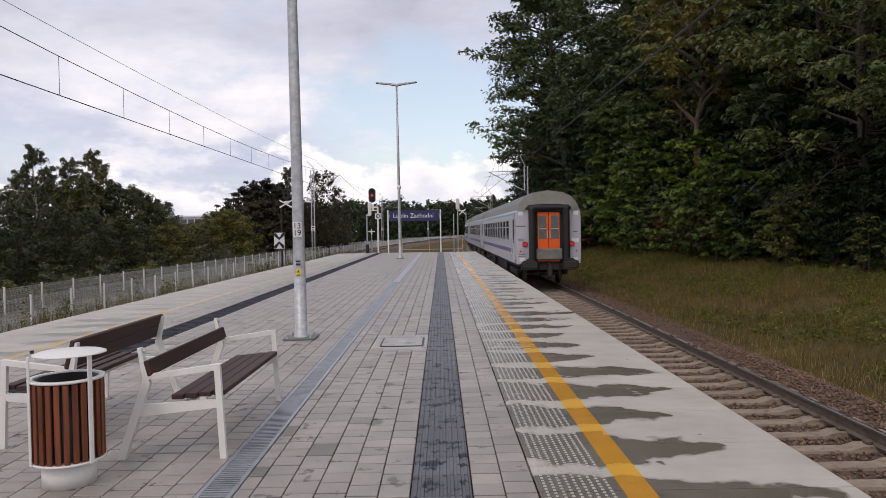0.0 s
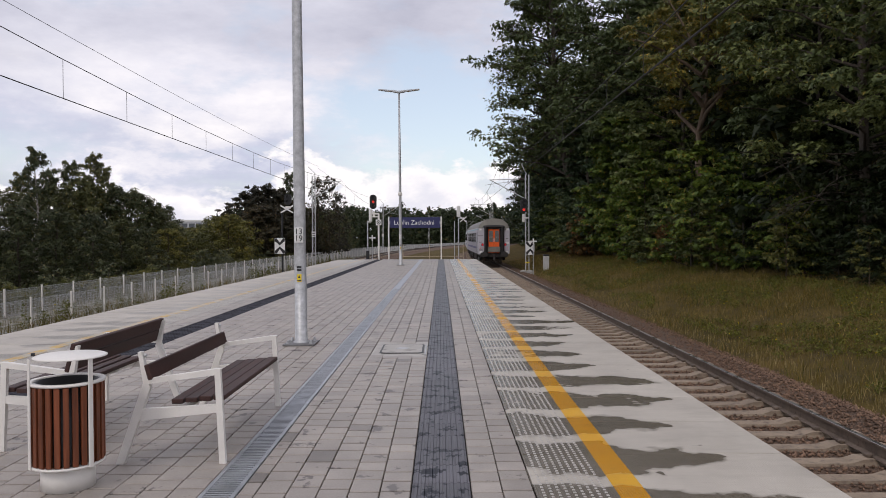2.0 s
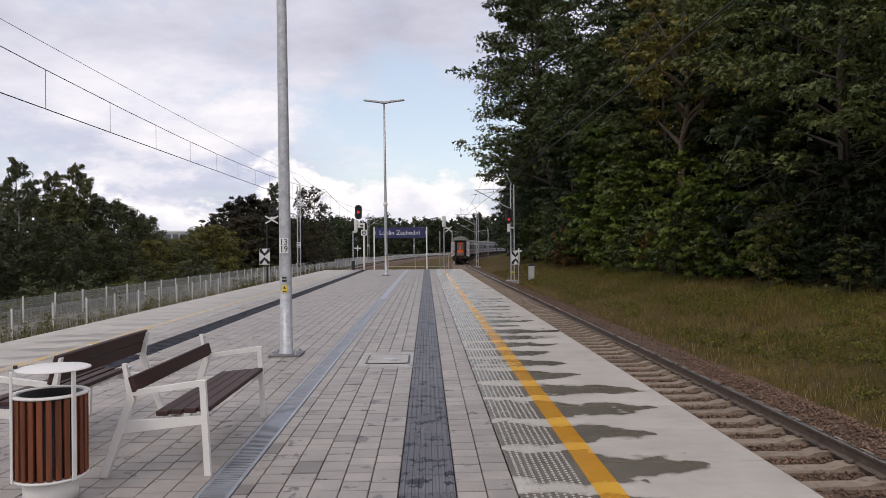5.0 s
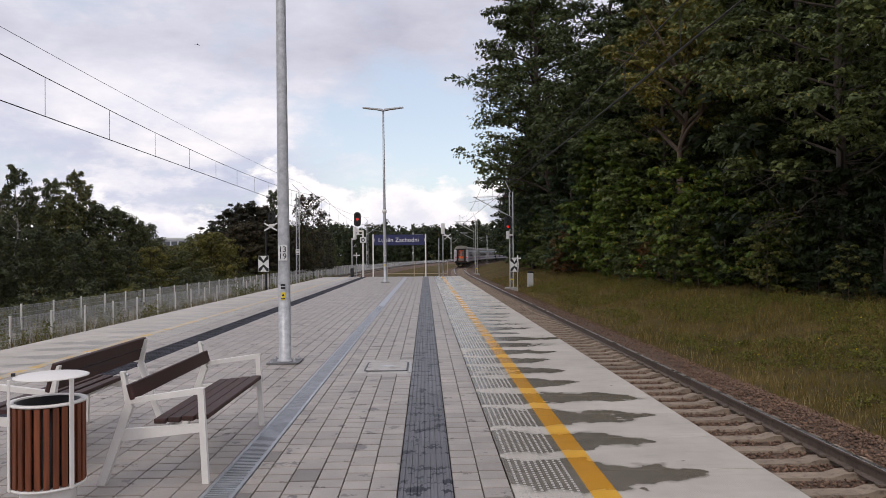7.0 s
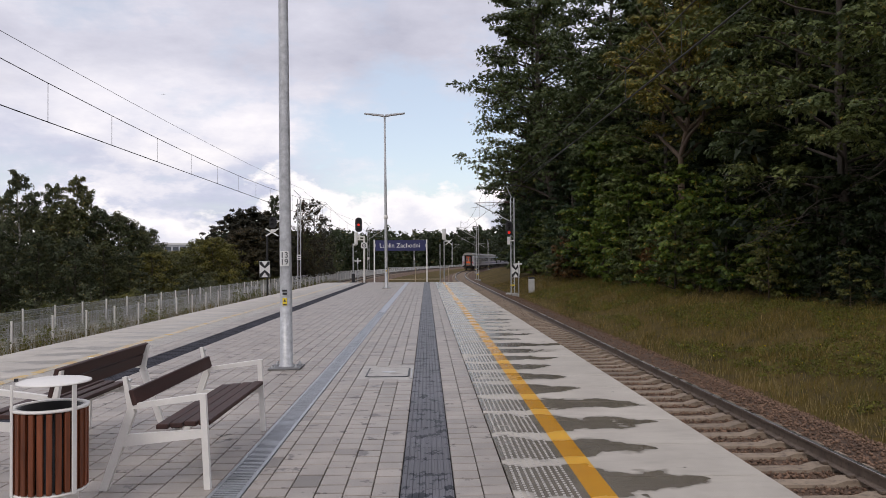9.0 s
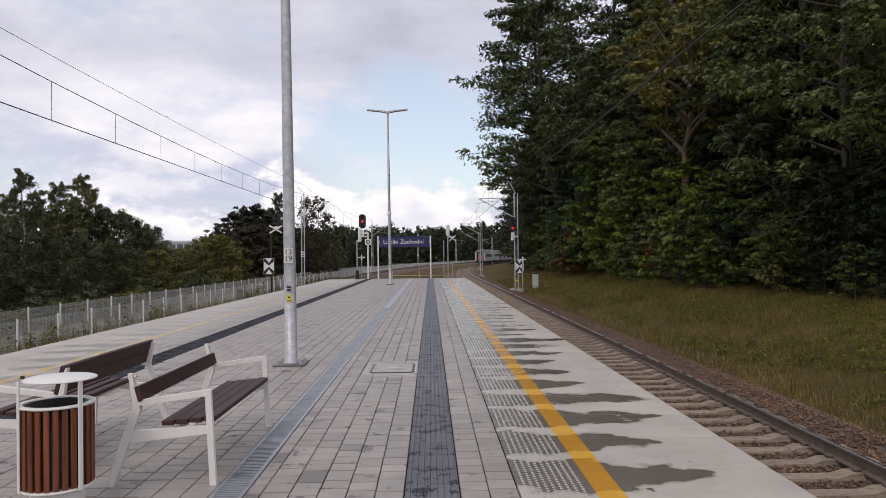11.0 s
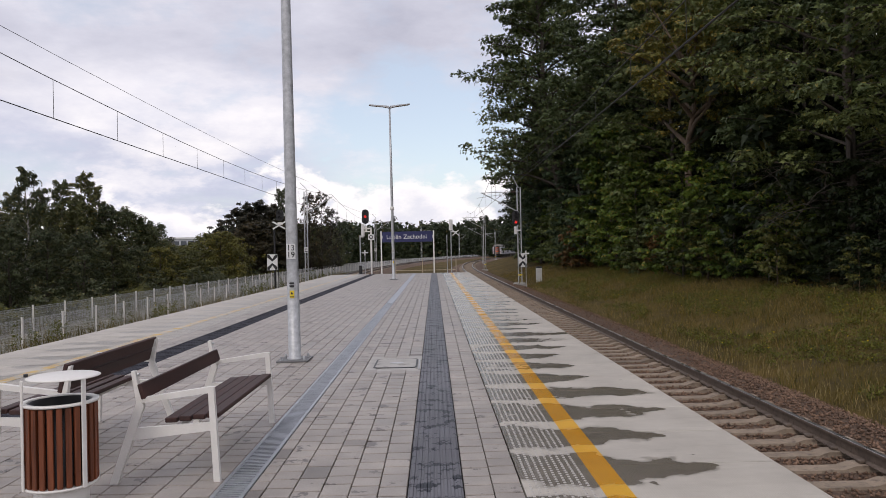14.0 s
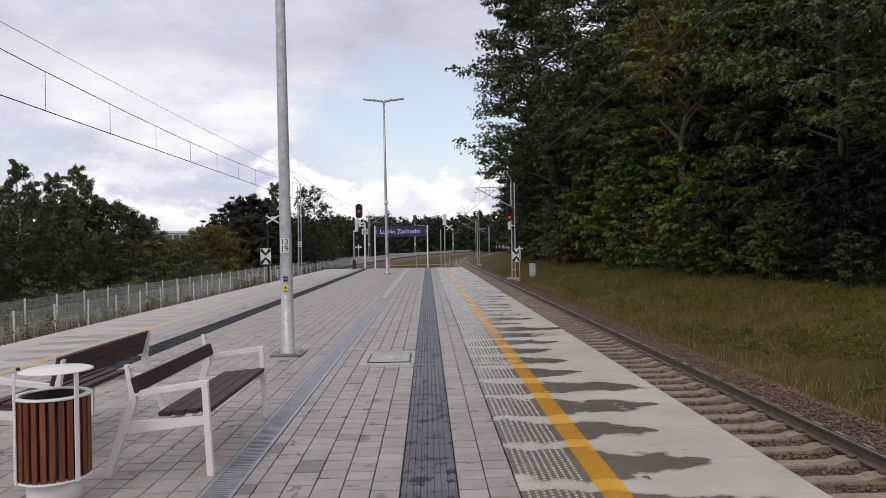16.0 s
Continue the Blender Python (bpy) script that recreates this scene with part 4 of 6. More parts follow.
    for s in (-1, 1):
        tube = Mesh().box(s * 0.74 - 0.13, s * 0.74 + 0.13, e - 0.42, e - 0.01, 1.02, 3.36, 0.09)
        part("rubber_bellows", tube, BLACK, coach, "black rubber gangway bellows")
        if last:
            leaf = part("end_door", Mesh().box(min(s * 0.012, s * 0.48), max(s * 0.012, s * 0.48), e - 0.10, e - 0.062, 1.08, 3.12, 0.008), ORANGE, coach, "bright orange end door leaf")
            part("pane", Mesh().box(min(s * 0.10, s * 0.44), max(s * 0.10, s * 0.44), e - 0.108, e - 0.101, 2.02, 2.98), DOORGLASS, leaf)
            part("handle", Mesh().box(min(s * 0.04, s * 0.07), max(s * 0.04, s * 0.07), e - 0.14, e - 0.101, 2.05, 2.35), GALV, leaf)
            part("door_rail", Mesh().box(min(s * 0.10, s * 0.44), max(s * 0.10, s * 0.44), e - 0.125, e - 0.109, 2.42, 2.45), GALV, leaf)
            lamp = part("tail_lamp", Mesh().tube((s * 1.02, e - 0.09, 1.80), (s * 1.02, e, 1.80), 0.09, n=20), TAIL, coach, "lit red tail lamp")
            part("bezel", Mesh().tube((s * 1.02, e - 0.03, 1.80), (s * 1.02, e + 0.001, 1.80), 0.118, n=20), BLACK, lamp)
            part("marker_plate", Mesh().box(s * 1.20 - 0.10, s * 1.20 + 0.10, e - 0.012, e - 0.001, 3.0, 3.16), SIGNWHITE, coach, "small white marker plate")
            part("marker_plate", Mesh().box(s * 1.16 - 0.11, s * 1.16 + 0.11, e - 0.012, e - 0.001, 1.09, 1.24), SIGNWHITE, coach, "small white marker plate")
            # no lamp: its red light is put in with the tail lamp's glow
            part("reflector", Mesh().box(s * 1.22 - 0.035, s * 1.22 + 0.035, e - 0.012, e - 0.001, 1.47, 1.54), TAIL, coach)
        head = Mesh().tube((s * 0.875, e - 0.50, 1.0), (s * 0.875, e - 0.46, 1.0), 0.24, n=20).tube((s * 0.875, e - 0.46, 1.0), (s * 0.875, e, 1.0), 0.09, n=12)
        head.box(s * 0.875 - 0.34, s * 0.875 + 0.34, e - 0.52, e - 0.44, 0.78, 1.14, 0.06)
        part("buffer", head, UNDER, coach, "black steel buffer")
        hose = Mesh()
        pts = [(s * (0.42 + 0.08 * math.sin(a)), e - 0.2 - 0.12 * math.sin(a), 0.95 - 0.5 * math.sin(a) ** 2) for a in [i * math.pi / 10 for i in range(11)]]
        hose.path(pts, 0.03)
        part("brake_hose", hose, BLACK, coach)
    part("gangway_hood", Mesh().box(-0.95, 0.95, e - 0.32, e - 0.005, 3.18, 3.42, 0.09), BLACK, coach, "black rubber gangway hood")
    part("fall_plate", Mesh().box(-0.56, 0.56, e - 0.30, e - 0.12, 1.16, 1.62, 0.04), FALLPLATE, coach, "folded steel fall plate")
    part("buffer_beam", Mesh().box(-1.20, 1.20, e - 0.05, e + 0.3, 0.72, 1.04, 0.02), UNDER, coach)
    hook = Mesh().box(-0.06, 0.06, e - 0.36, e, 0.86, 1.02, 0.02).box(-0.10, 0.10, e - 0.40, e - 0.30, 0.45, 0.92, 0.03)
    part("coupling", hook, UNDER, coach, "hanging screw coupling")
    if last:
        for x, z, w, h in ((-1.20, 2.55, 0.42, 0.05), (-1.20, 2.02, 0.26, 0.03), (-1.20, 1.95, 0.26, 0.03), (1.18, 2.30, 0.18, 0.05), (-1.16, 1.38, 0.30, 0.03), (-1.16, 1.31, 0.34, 0.03)):
            part("lettering_bar", Mesh().box(x - w / 2, x + w / 2, e - 0.006, e - 0.001, z - h / 2, z + h / 2), FALLPLATE, coach)
        part("letter_plate", Mesh().box(1.02, 1.32, e - 0.010, e - 0.001, 1.86, 2.02), SIGNWHITE, coach)
    # shell, doors and fittings slimmed to the line's gauge
    slim = Matrix.Diagonal((0.952, 1, 1, 1))
    for ob in coach.children_recursive:
        if ob.name.split(".")[0] not in ("bogie", "wheelset"):
            ob.data.transform(slim)
    return coach


COACHES = [coach_parts(True)]
second = coach_parts(False)
COACHES.append(second)
for _ in range(4):
    COACHES.append(copy_thing(second, pose(0, 0, 0)))


def motions():
    """The train draws away along the line."""
    for i, coach in enumerate(COACHES):
        rows = []
        for k in range(17):
            s = 29.6 + 12.75 + 24.9 * i + 16.1 * k - 0.155 * k * k
            # the coach stands on its two bogies
            a, b = s - 8.6, s + 8.6
            xa, xb = bend(a), bend(b)
            rows.append((k, pose(RIGHT + 0.06 + (xa + xb) / 2, s, RAIL, 0, 0, -math.degrees(math.atan2(xb - xa, b - a)))))
        walk(coach, rows)
    fly()


# ---- lamp posts on the platform ----
def lamp_post(x, y, lean, collar):
    post = thing("lamp_post", pose(x, y, 0, 0, lean, 0), "tall galvanised steel lamp post bolted to the paving", "lamp post", "lamp posts on the platform")
    part("base_plate", Mesh().box(-0.25, 0.25, -0.25, 0.25, 0.002, 0.028, 0.004), BASEPLATE, post, "square steel base plate")
    part("shaft", Mesh().ring([(0.125, 0.028), (0.125, 0.05), (0.098, 0.06), (0.094, 1.4), (0.088, 3.0), (0.075, 6.0), (0.052, 10.45), (0.0, 10.46)], 24), GALV, post, "tapered galvanised shaft")
    if collar:
        part("collar", Mesh().ring([(0.084, 4.20), (0.125, 4.22), (0.125, 4.40), (0.080, 4.42)], 20), WHITE, post, "white clamp collar")
    for sx in (-1, 1):
        for sy in (-1, 1):
            b = Mesh().tube((sx * 0.18, sy * 0.18, 0.028), (sx * 0.18, sy * 0.18, 0.085), 0.016, n=8).tube((sx * 0.18, sy * 0.18, 0.028), (sx * 0.18, sy * 0.18, 0.055), 0.028, n=6)
            part("bolt", b, GALV, post)
    for s in (-1, 1):
        arm = Mesh()
        poly = [(s * 0.03, 10.38), (s * 0.03, 10.50), (s * 0.45, 10.55), (s * 1.22, 10.62), (s * 1.24, 10.57), (s * 0.45, 10.47)]
        arm.prism(poly, "y", -0.14, 0.14)
        head = part("lamp_head", arm, GALV, post, "flat winged lamp head")
        part("lens", Mesh().prism([(s * 0.50, 10.460), (s * 0.50, 10.472), (s * 1.15, 10.555), (s * 1.15, 10.543)], "y", -0.11, 0.11), SIGNWHITE, head)
    plate = part("number_plate", Mesh().box(-0.070, 0.070, -0.108, -0.096, 1.62, 1.86, 0.004), SIGNWHITE, post, "white enamel number plate")
    for body, z in (("13", 1.795), ("19", 1.685)):
        writing(body, 0.13, DARK, plate, pose(0, -0.112, z, 90, 0, 0), "numerals")
    part("sticker", Mesh().box(-0.036, 0.036, -0.104, -0.097, 1.00, 1.12, 0.003), YELLOWSIGN, post, "yellow warning sticker")
    part("warning_mark", Mesh().prism([(-0.022, 1.06), (0.022, 1.06), (0.0, 1.105)], "y", -0.106, -0.1045), DARK, post)
    part("sticker_bar", Mesh().box(-0.03, 0.03, -0.106, -0.1045, 1.012, 1.028), DARK, post)
    part("sticker_bar", Mesh().box(-0.036, 0.036, -0.1045, -0.097, 1.17, 1.205), DARK, post, "black label")
    part("sticker_bar", Mesh().box(-0.036, 0.036, -0.1045, -0.097, 1.22, 1.25), DARK, post, "black label")
    return post


lamp_post(-2.255, 11.60, -0.40, False)
lamp_post(-2.46, 44.0, -0.35, True)


# ---- benches and bin ----
def bench(m, label, boards):
    """A bench 1.85 m long; it faces +x, its near end at y 0."""
    ob = thing("bench", m, label, "bench", "benches on the platform")
    for y in (0.03, 1.82):
        end = Mesh()
        for poly in ([(-0.795, 0.0), (-0.735, 0.0), (-0.53, 0.58), (-0.555, 0.645), (-0.585, 0.61)],          # splayed rear leg
                     [(-0.585, 0.61), (-0.54, 0.60), (-0.592, 0.845), (-0.622, 0.845)],                # back post
                     [(-0.585, 0.64), (-0.555, 0.605), (-0.02, 0.672), (0.0, 0.715), (-0.04, 0.716)],     # arm
                     [(-0.050, 0.700), (-0.005, 0.700), (0.030, 0.0), (-0.018, 0.0)],                    # front leg
                     [(-0.672, 0.32), (-0.618, 0.415), (-0.02, 0.448), (-0.02, 0.388)]):                 # seat bearer
            t = 0.024 - 0.0015 * len(end.f) / 7
            end.prism(poly, "y", y - t, y + t)
        part("end_frame", end, WHITE, ob, "white painted steel end frame")
    for i, x in enumerate((-0.353, -0.247, -0.141, -0.035)):
        z = 0.425 + 0.045 * (x + 0.5) / 0.5
        part("seat_slat", Mesh().box(x - 0.046, x + 0.046, 0.075, 1.792, z, z + 0.038, 0.006), BENCHWOOD, ob, "dark brown wooden slat")
    tilt = Matrix.Translation((-0.545, 0, 0.632)) @ pose(0, 0, 0, 0, -15, 0)
    part("back_board", Mesh().box(0.0, 0.036, 0.0, 1.85, 0.0, 0.118, 0.006, tilt), BENCHWOOD, ob, "dark brown wooden back board")
    if boards > 1:
        part("back_board", Mesh().box(0.0, 0.036, 0.0, 1.85, 0.128, 0.235, 0.006, tilt), BENCHWOOD, ob, "dark brown wooden back board")
    part("crossbar", Mesh().tube((-0.30, 0.05, 0.40), (-0.30, 1.80, 0.40), 0.02), WHITE, ob)
    for y in (0.03, 1.82):
        for z in (0.70, 0.82):
            part("bolt", Mesh().tube((-0.535 - 0.27 * (z - 0.655), y, z), (-0.52 - 0.27 * (z - 0.655), y, z), 0.012, n=8), GALV, ob)
    return ob


bench(pose(-1.675, 5.44, 0) @ Matrix.Diagonal((1, 1.035, 1, 1)), "white steel bench with dark brown slats and one back board", 1)
bench(pose(-3.53, 7.62, 0, 0, 0, 180), "white steel bench with two dark back boards facing the far track", 2)


def waste_bin(x, y):
    ob = thing("waste_bin", pose(x, y, 0), "round waste bin of red-brown slats with a white lid", "waste bin")
    part("foot", Mesh().ring([(0.0, 0.0), (0.172, 0.0), (0.172, 0.17), (0.0, 0.17)], 40), WHITE, ob, "white steel drum foot")
    part("floor_ring", Mesh().ring([(0.0, 0.166), (0.237, 0.166), (0.237, 0.18), (0.0, 0.18)], 40), WHITE, ob)
    n = 26
    slat = Mesh().box(0.210, 0.234, -0.0180, 0.0180, 0.185, 0.715, 0.003).data("slat")
    slat.materials.append(BINWOOD)
    for i in range(n):
        part("slat", slat, None, ob, "", pose(0, 0, 0, 0, 0, 360 * i / n + 4))
    part("liner", Mesh().ring([(0.198, 0.19), (0.198, 0.728), (0.188, 0.728), (0.188, 0.23), (0.0, 0.23)], 40), DARK, ob, "black inner bucket")
    part("rim", Mesh().ring([(0.204, 0.722), (0.204, 0.736), (0.242, 0.736), (0.242, 0.720), (0.204, 0.722)], 48), WHITE, ob, "white steel rim")
    for a in (227, -28):
        m = pose(0, 0, 0, 0, 0, a)
        part("strap", Mesh().box(0.236, 0.247, -0.017, 0.017, 0.165, 0.90, 0.003, m), WHITE, ob, "white flat steel strap")
    part("lid", Mesh().ring([(0.0, 0.905), (0.214, 0.894), (0.232, 0.893), (0.233, 0.898), (0.214, 0.905), (0.0, 0.917)], 48, (0.025, 0.0)), WHITE, ob, "white round domed lid")
    part("lock", Mesh().tube((-0.20, -0.06, 0.905), (-0.20, -0.06, 0.925), 0.014, n=10), DARK, ob)
    return ob


waste_bin(-2.585, 4.98)


# ---- station sign, railing and signals at the platform end ----
def station_sign():
    ob = thing("station_sign", pose(-2.0, 55.2, 0), "navy station name board on two white posts", "station sign")
    for x in (-1.99, 1.99):
        post = part("post", Mesh().box(x - 0.05, x + 0.05, -0.05, 0.05, 0.0, 3.24, 0.01), WHITE, ob, "white steel post")
        part("cap", Mesh().box(x - 0.055, x + 0.055, -0.055, 0.055, 3.24, 3.26), GALV, post)
        part("foot_plate", Mesh().box(x - 0.12, x + 0.12, -0.12, 0.12, 0.002, 0.016), GALV, post)
    panel = part("panel", Mesh().box(-1.93, 1.93, -0.035, 0.035, 2.40, 3.20, 0.008), NAVY, ob, "navy blue enamel panel")
    t = writing("Lublin Zachodni", 0.5, SIGNWHITE, panel, pose(0, 0, 0))
    w = max(v.co.x for v in t.data.vertices) - min(v.co.x for v in t.data.vertices)
    k = 3.02 / w
    t.matrix_basis = pose(-0.06, -0.040, 2.79, 90, 0, 0) @ Matrix.Diagonal((k, k, 1, 1))
    for x in (-1.9, 1.9):
        part("clamp", Mesh().box(x - 0.03, x + 0.03, -0.045, -0.036, 2.7, 2.9), GALV, panel)


def end_railing():
    ob = thing("railing", pose(0, PLAT_END - 0.25, 0), "thin dull-ochre steel railing across the platform end", "railing")
    for x in (-2.95, -0.90, 1.67):
        part("post", Mesh().box(x - 0.025, x + 0.025, -0.025, 0.025, 0.0, 1.15, 0.004), OCHRE, ob)
    part("bottom_rail", Mesh().box(-2.95, 1.67, -0.02, 0.02, 0.20, 0.25), OCHRE, ob)
    part("top_rail", Mesh().box(-2.95, 1.67, -0.012, 0.012, 1.10, 1.13), GALV, ob)


def signal_head(parent, x, y, z, n, lit):
    """An upright colour-light head with n lamps; the lit one glows."""
    h = 0.16 + 0.32 * n
    outline = [(x + 0.27 * math.cos(a), z + (h - 0.5) / 2 * (1 if math.sin(a) >= 0 else -1) + 0.25 * math.sin(a)) for a in [2 * math.pi * i / 24 for i in range(24)]]
    head = part("signal_head", Mesh().prism(outline, "y", y - 0.06, y + 0.06), DARK, parent, "black signal head with white edge")
    for i in range(n):
        zz = z + (n - 1) * 0.16 - 0.32 * i
        part("lens", Mesh().tube((x, y - 0.075, zz), (x, y - 0.061, zz), 0.10, n=16), SIGNALRED if i == lit else DARK, head, "lit red lens" if i == lit else "")
        hood = Mesh()
        arc = [(x + 0.13 * math.cos(a), zz + 0.13 * math.sin(a)) for a in [math.pi * (-0.1 + 1.2 * j / 10) for j in range(11)]]
        v = [(px, y - 0.06, pz) for px, pz in arc] + [(px, y - 0.28, pz) for px, pz in arc]
        hood.add(v, [(j, j + 1, 12 + j, 11 + j) for j in range(10)])
        part("hood", hood, DARK, head)
    part("backing", Mesh().box(x - 0.12, x + 0.12, y + 0.061, y + 0.30, z - h * 0.35, z + h * 0.35, 0.02), DARK, head)
    return head


def cross_marker(x, y, z0, z1):
    ob = thing("marker_post", pose(x, y, z0), "thin grey post with a small white cross board", "marker post", "cross marker posts")
    part("post", Mesh().tube((0, 0, 0), (0, 0, z1 - z0 + 0.22), 0.03, n=8), GALV, ob)
    part("board", Mesh().box(-0.26, 0.26, -0.045, -0.031, z1 - z0 - 0.05, z1 - z0 + 0.05).box(-0.05, 0.05, -0.06, -0.046, z1 - z0 - 0.22, z1 - z0 + 0.22), SIGNWHITE, ob, "white cross board")


def marker_board(parent, x, y, z0, z1, w):
    """White board with two black chevrons meeting at the middle."""
    h = z1 - z0
    b = part("marker_board", Mesh().box(x - w / 2, x + w / 2, y - 0.012, y + 0.012, z0, z1), SIGNWHITE, parent, "white board with black chevrons")
    zm = z0 + h / 2
    for s in (1, -1):
        for sx in (1, -1):
            p = [(x, zm + s * 0.04 * h), (x + sx * w * 0.48, zm + s * 0.30 * h), (x + sx * w * 0.48, zm + s * 0.48 * h), (x + sx * w * 0.30, zm + s * 0.48 * h), (x, zm + s * 0.20 * h)]
            part("chevron", Mesh().prism(p, "y", y - 0.018 - 0.002 * (sx > 0), y - 0.0125), DARK, b)


def signals():
    z0 = -1.25
    a = thing("railway_signal", pose(-4.87, 56.6, z0), "white signal post with black head showing red", "railway signal", "signals of the station")
    part("post", Mesh().tube((0, 0, 0), (0, 0, 4.75), 0.075, n=12), WHITE, a, "white tubular post")
    part("bracket", Mesh().box(-0.62, 0.05, -0.06, 0.06, 4.72, 4.84, 0.01).box(-0.45, -0.30, -0.05, 0.05, 4.5, 4.95, 0.01).box(-0.55, 0.02, -0.04, 0.04, 4.50, 4.58), WHITE, a, "white bracket")
    signal_head(a, -0.42, -0.05, 5.70, 3, 1)
    sq = part("round_mark_plate", Mesh().box(-0.22, 0.22, -0.10, -0.08, 3.88, 4.32), SIGNWHITE, a, "white square plate with a black ring")
    part("ring_mark", Mesh().tube((0, -0.106, 4.10), (0, -0.101, 4.10), 0.16, n=20), DARK, sq)
    part("ring_mark", Mesh().tube((0, -0.112, 4.10), (0, -0.107, 4.10), 0.10, n=20), SIGNWHITE, sq)
    part("ring_mark", Mesh().tube((0, -0.118, 4.10), (0, -0.113, 4.10), 0.045, n=14), DARK, sq)
    b = thing("indicator_post", pose(-5.75, 56.8, z0), "slim post with a white indicator box", "railway signal", "signals of the station")
    part("post", Mesh().tube((0, 0, 0.5), (0, 0, 4.25), 0.05, n=10), GALV, b)
    part("foot", Mesh().box(-0.12, 0.12, -0.12, 0.12, 0.0, 1.9, 0.03), DARK, b, "black post foot")
    part("bracket", Mesh().box(-0.02, 0.30, -0.04, 0.04, 4.10, 4.22, 0.01), WHITE, b)
    part("indicator_box", Mesh().box(0.10, 0.36, -0.14, 0.14, 4.15, 5.15, 0.05), SIGNWHITE, b, "white upright indicator box")
    cross_marker(-5.45, 57.4, z0, 1.65)
    c = thing("indicator_post", pose(1.47, 62, z0), "slim post with a white indicator box", "railway signal", "signals of the station")
    part("post", Mesh().tube((0, 0, 0), (0, 0, 4.6), 0.05, n=10), GALV, c)
    part("indicator_box", Mesh().box(-0.16, 0.16, -0.14, 0.14, 4.65, 5.6, 0.05), SIGNWHITE, c, "white upright indicator box")
    part("arm", Mesh().box(-0.02, 0.55, -0.03, 0.03, 4.50, 4.60), SIGNWHITE, c)
    part("post", Mesh().tube((-0.35, 0, 0), (-0.35, 0, 4.3), 0.04, n=8), GALV, c)
    part("cross_mark", Mesh().box(-0.35, 0.35, -0.012, 0.012, -0.04, 0.04, 0, pose(0.40, -0.06, 4.45, 0, 40, 0)).box(-0.35, 0.35, -0.012, 0.012, -0.04, 0.04, 0, pose(0.40, -0.086, 4.45, 0, -40, 0)), SIGNWHITE, c)
    # the dark signal beyond the far track
    d = thing("railway_signal", pose(-11.45, 52.4, z0), "unlit signal crossed out with white slats", "railway signal", "signals of the station")
    part("post", Mesh().tube((0, 0, 0), (0, 0, 5.0), 0.065, n=10), DARK, d, "dark steel post")
    part("foot", Mesh().box(-0.35, 0.35, -0.3, 0.3, -0.05, 0.18, 0.04), DARK, d)
    part("ladder", Mesh().tube((0.22, 0.1, 0.1), (0.22, 0.1, 2.1), 0.03, n=6), DARK, d)
    signal_head(d, 0.42, -0.05, 5.70, 2, -1)
    cr = Mesh()
    for s in (1, -1):
        cr.box(-0.52, 0.52, -0.012, 0.012, -0.05, 0.05, 0, pose(0.42, -0.40 - 0.03 * s, 4.98, 0, 30 * s, 0))
    part("cross_slats", cr, SIGNWHITE, d, "two crossed white slats")
    part("box", Mesh().box(0.25, 0.60, -0.10, 0.10, 5.02, 5.20, 0.02), WHITE, d)
    marker_board(d, -0.15, -0.16, 1.78, 2.92, 0.74)
    for z in (2.0, 2.7):
        part("clamp", Mesh().box(-0.05, 0.05, -0.147, -0.06, z, z + 0.05), GALV, d)


station_sign()
end_railing()
signals()


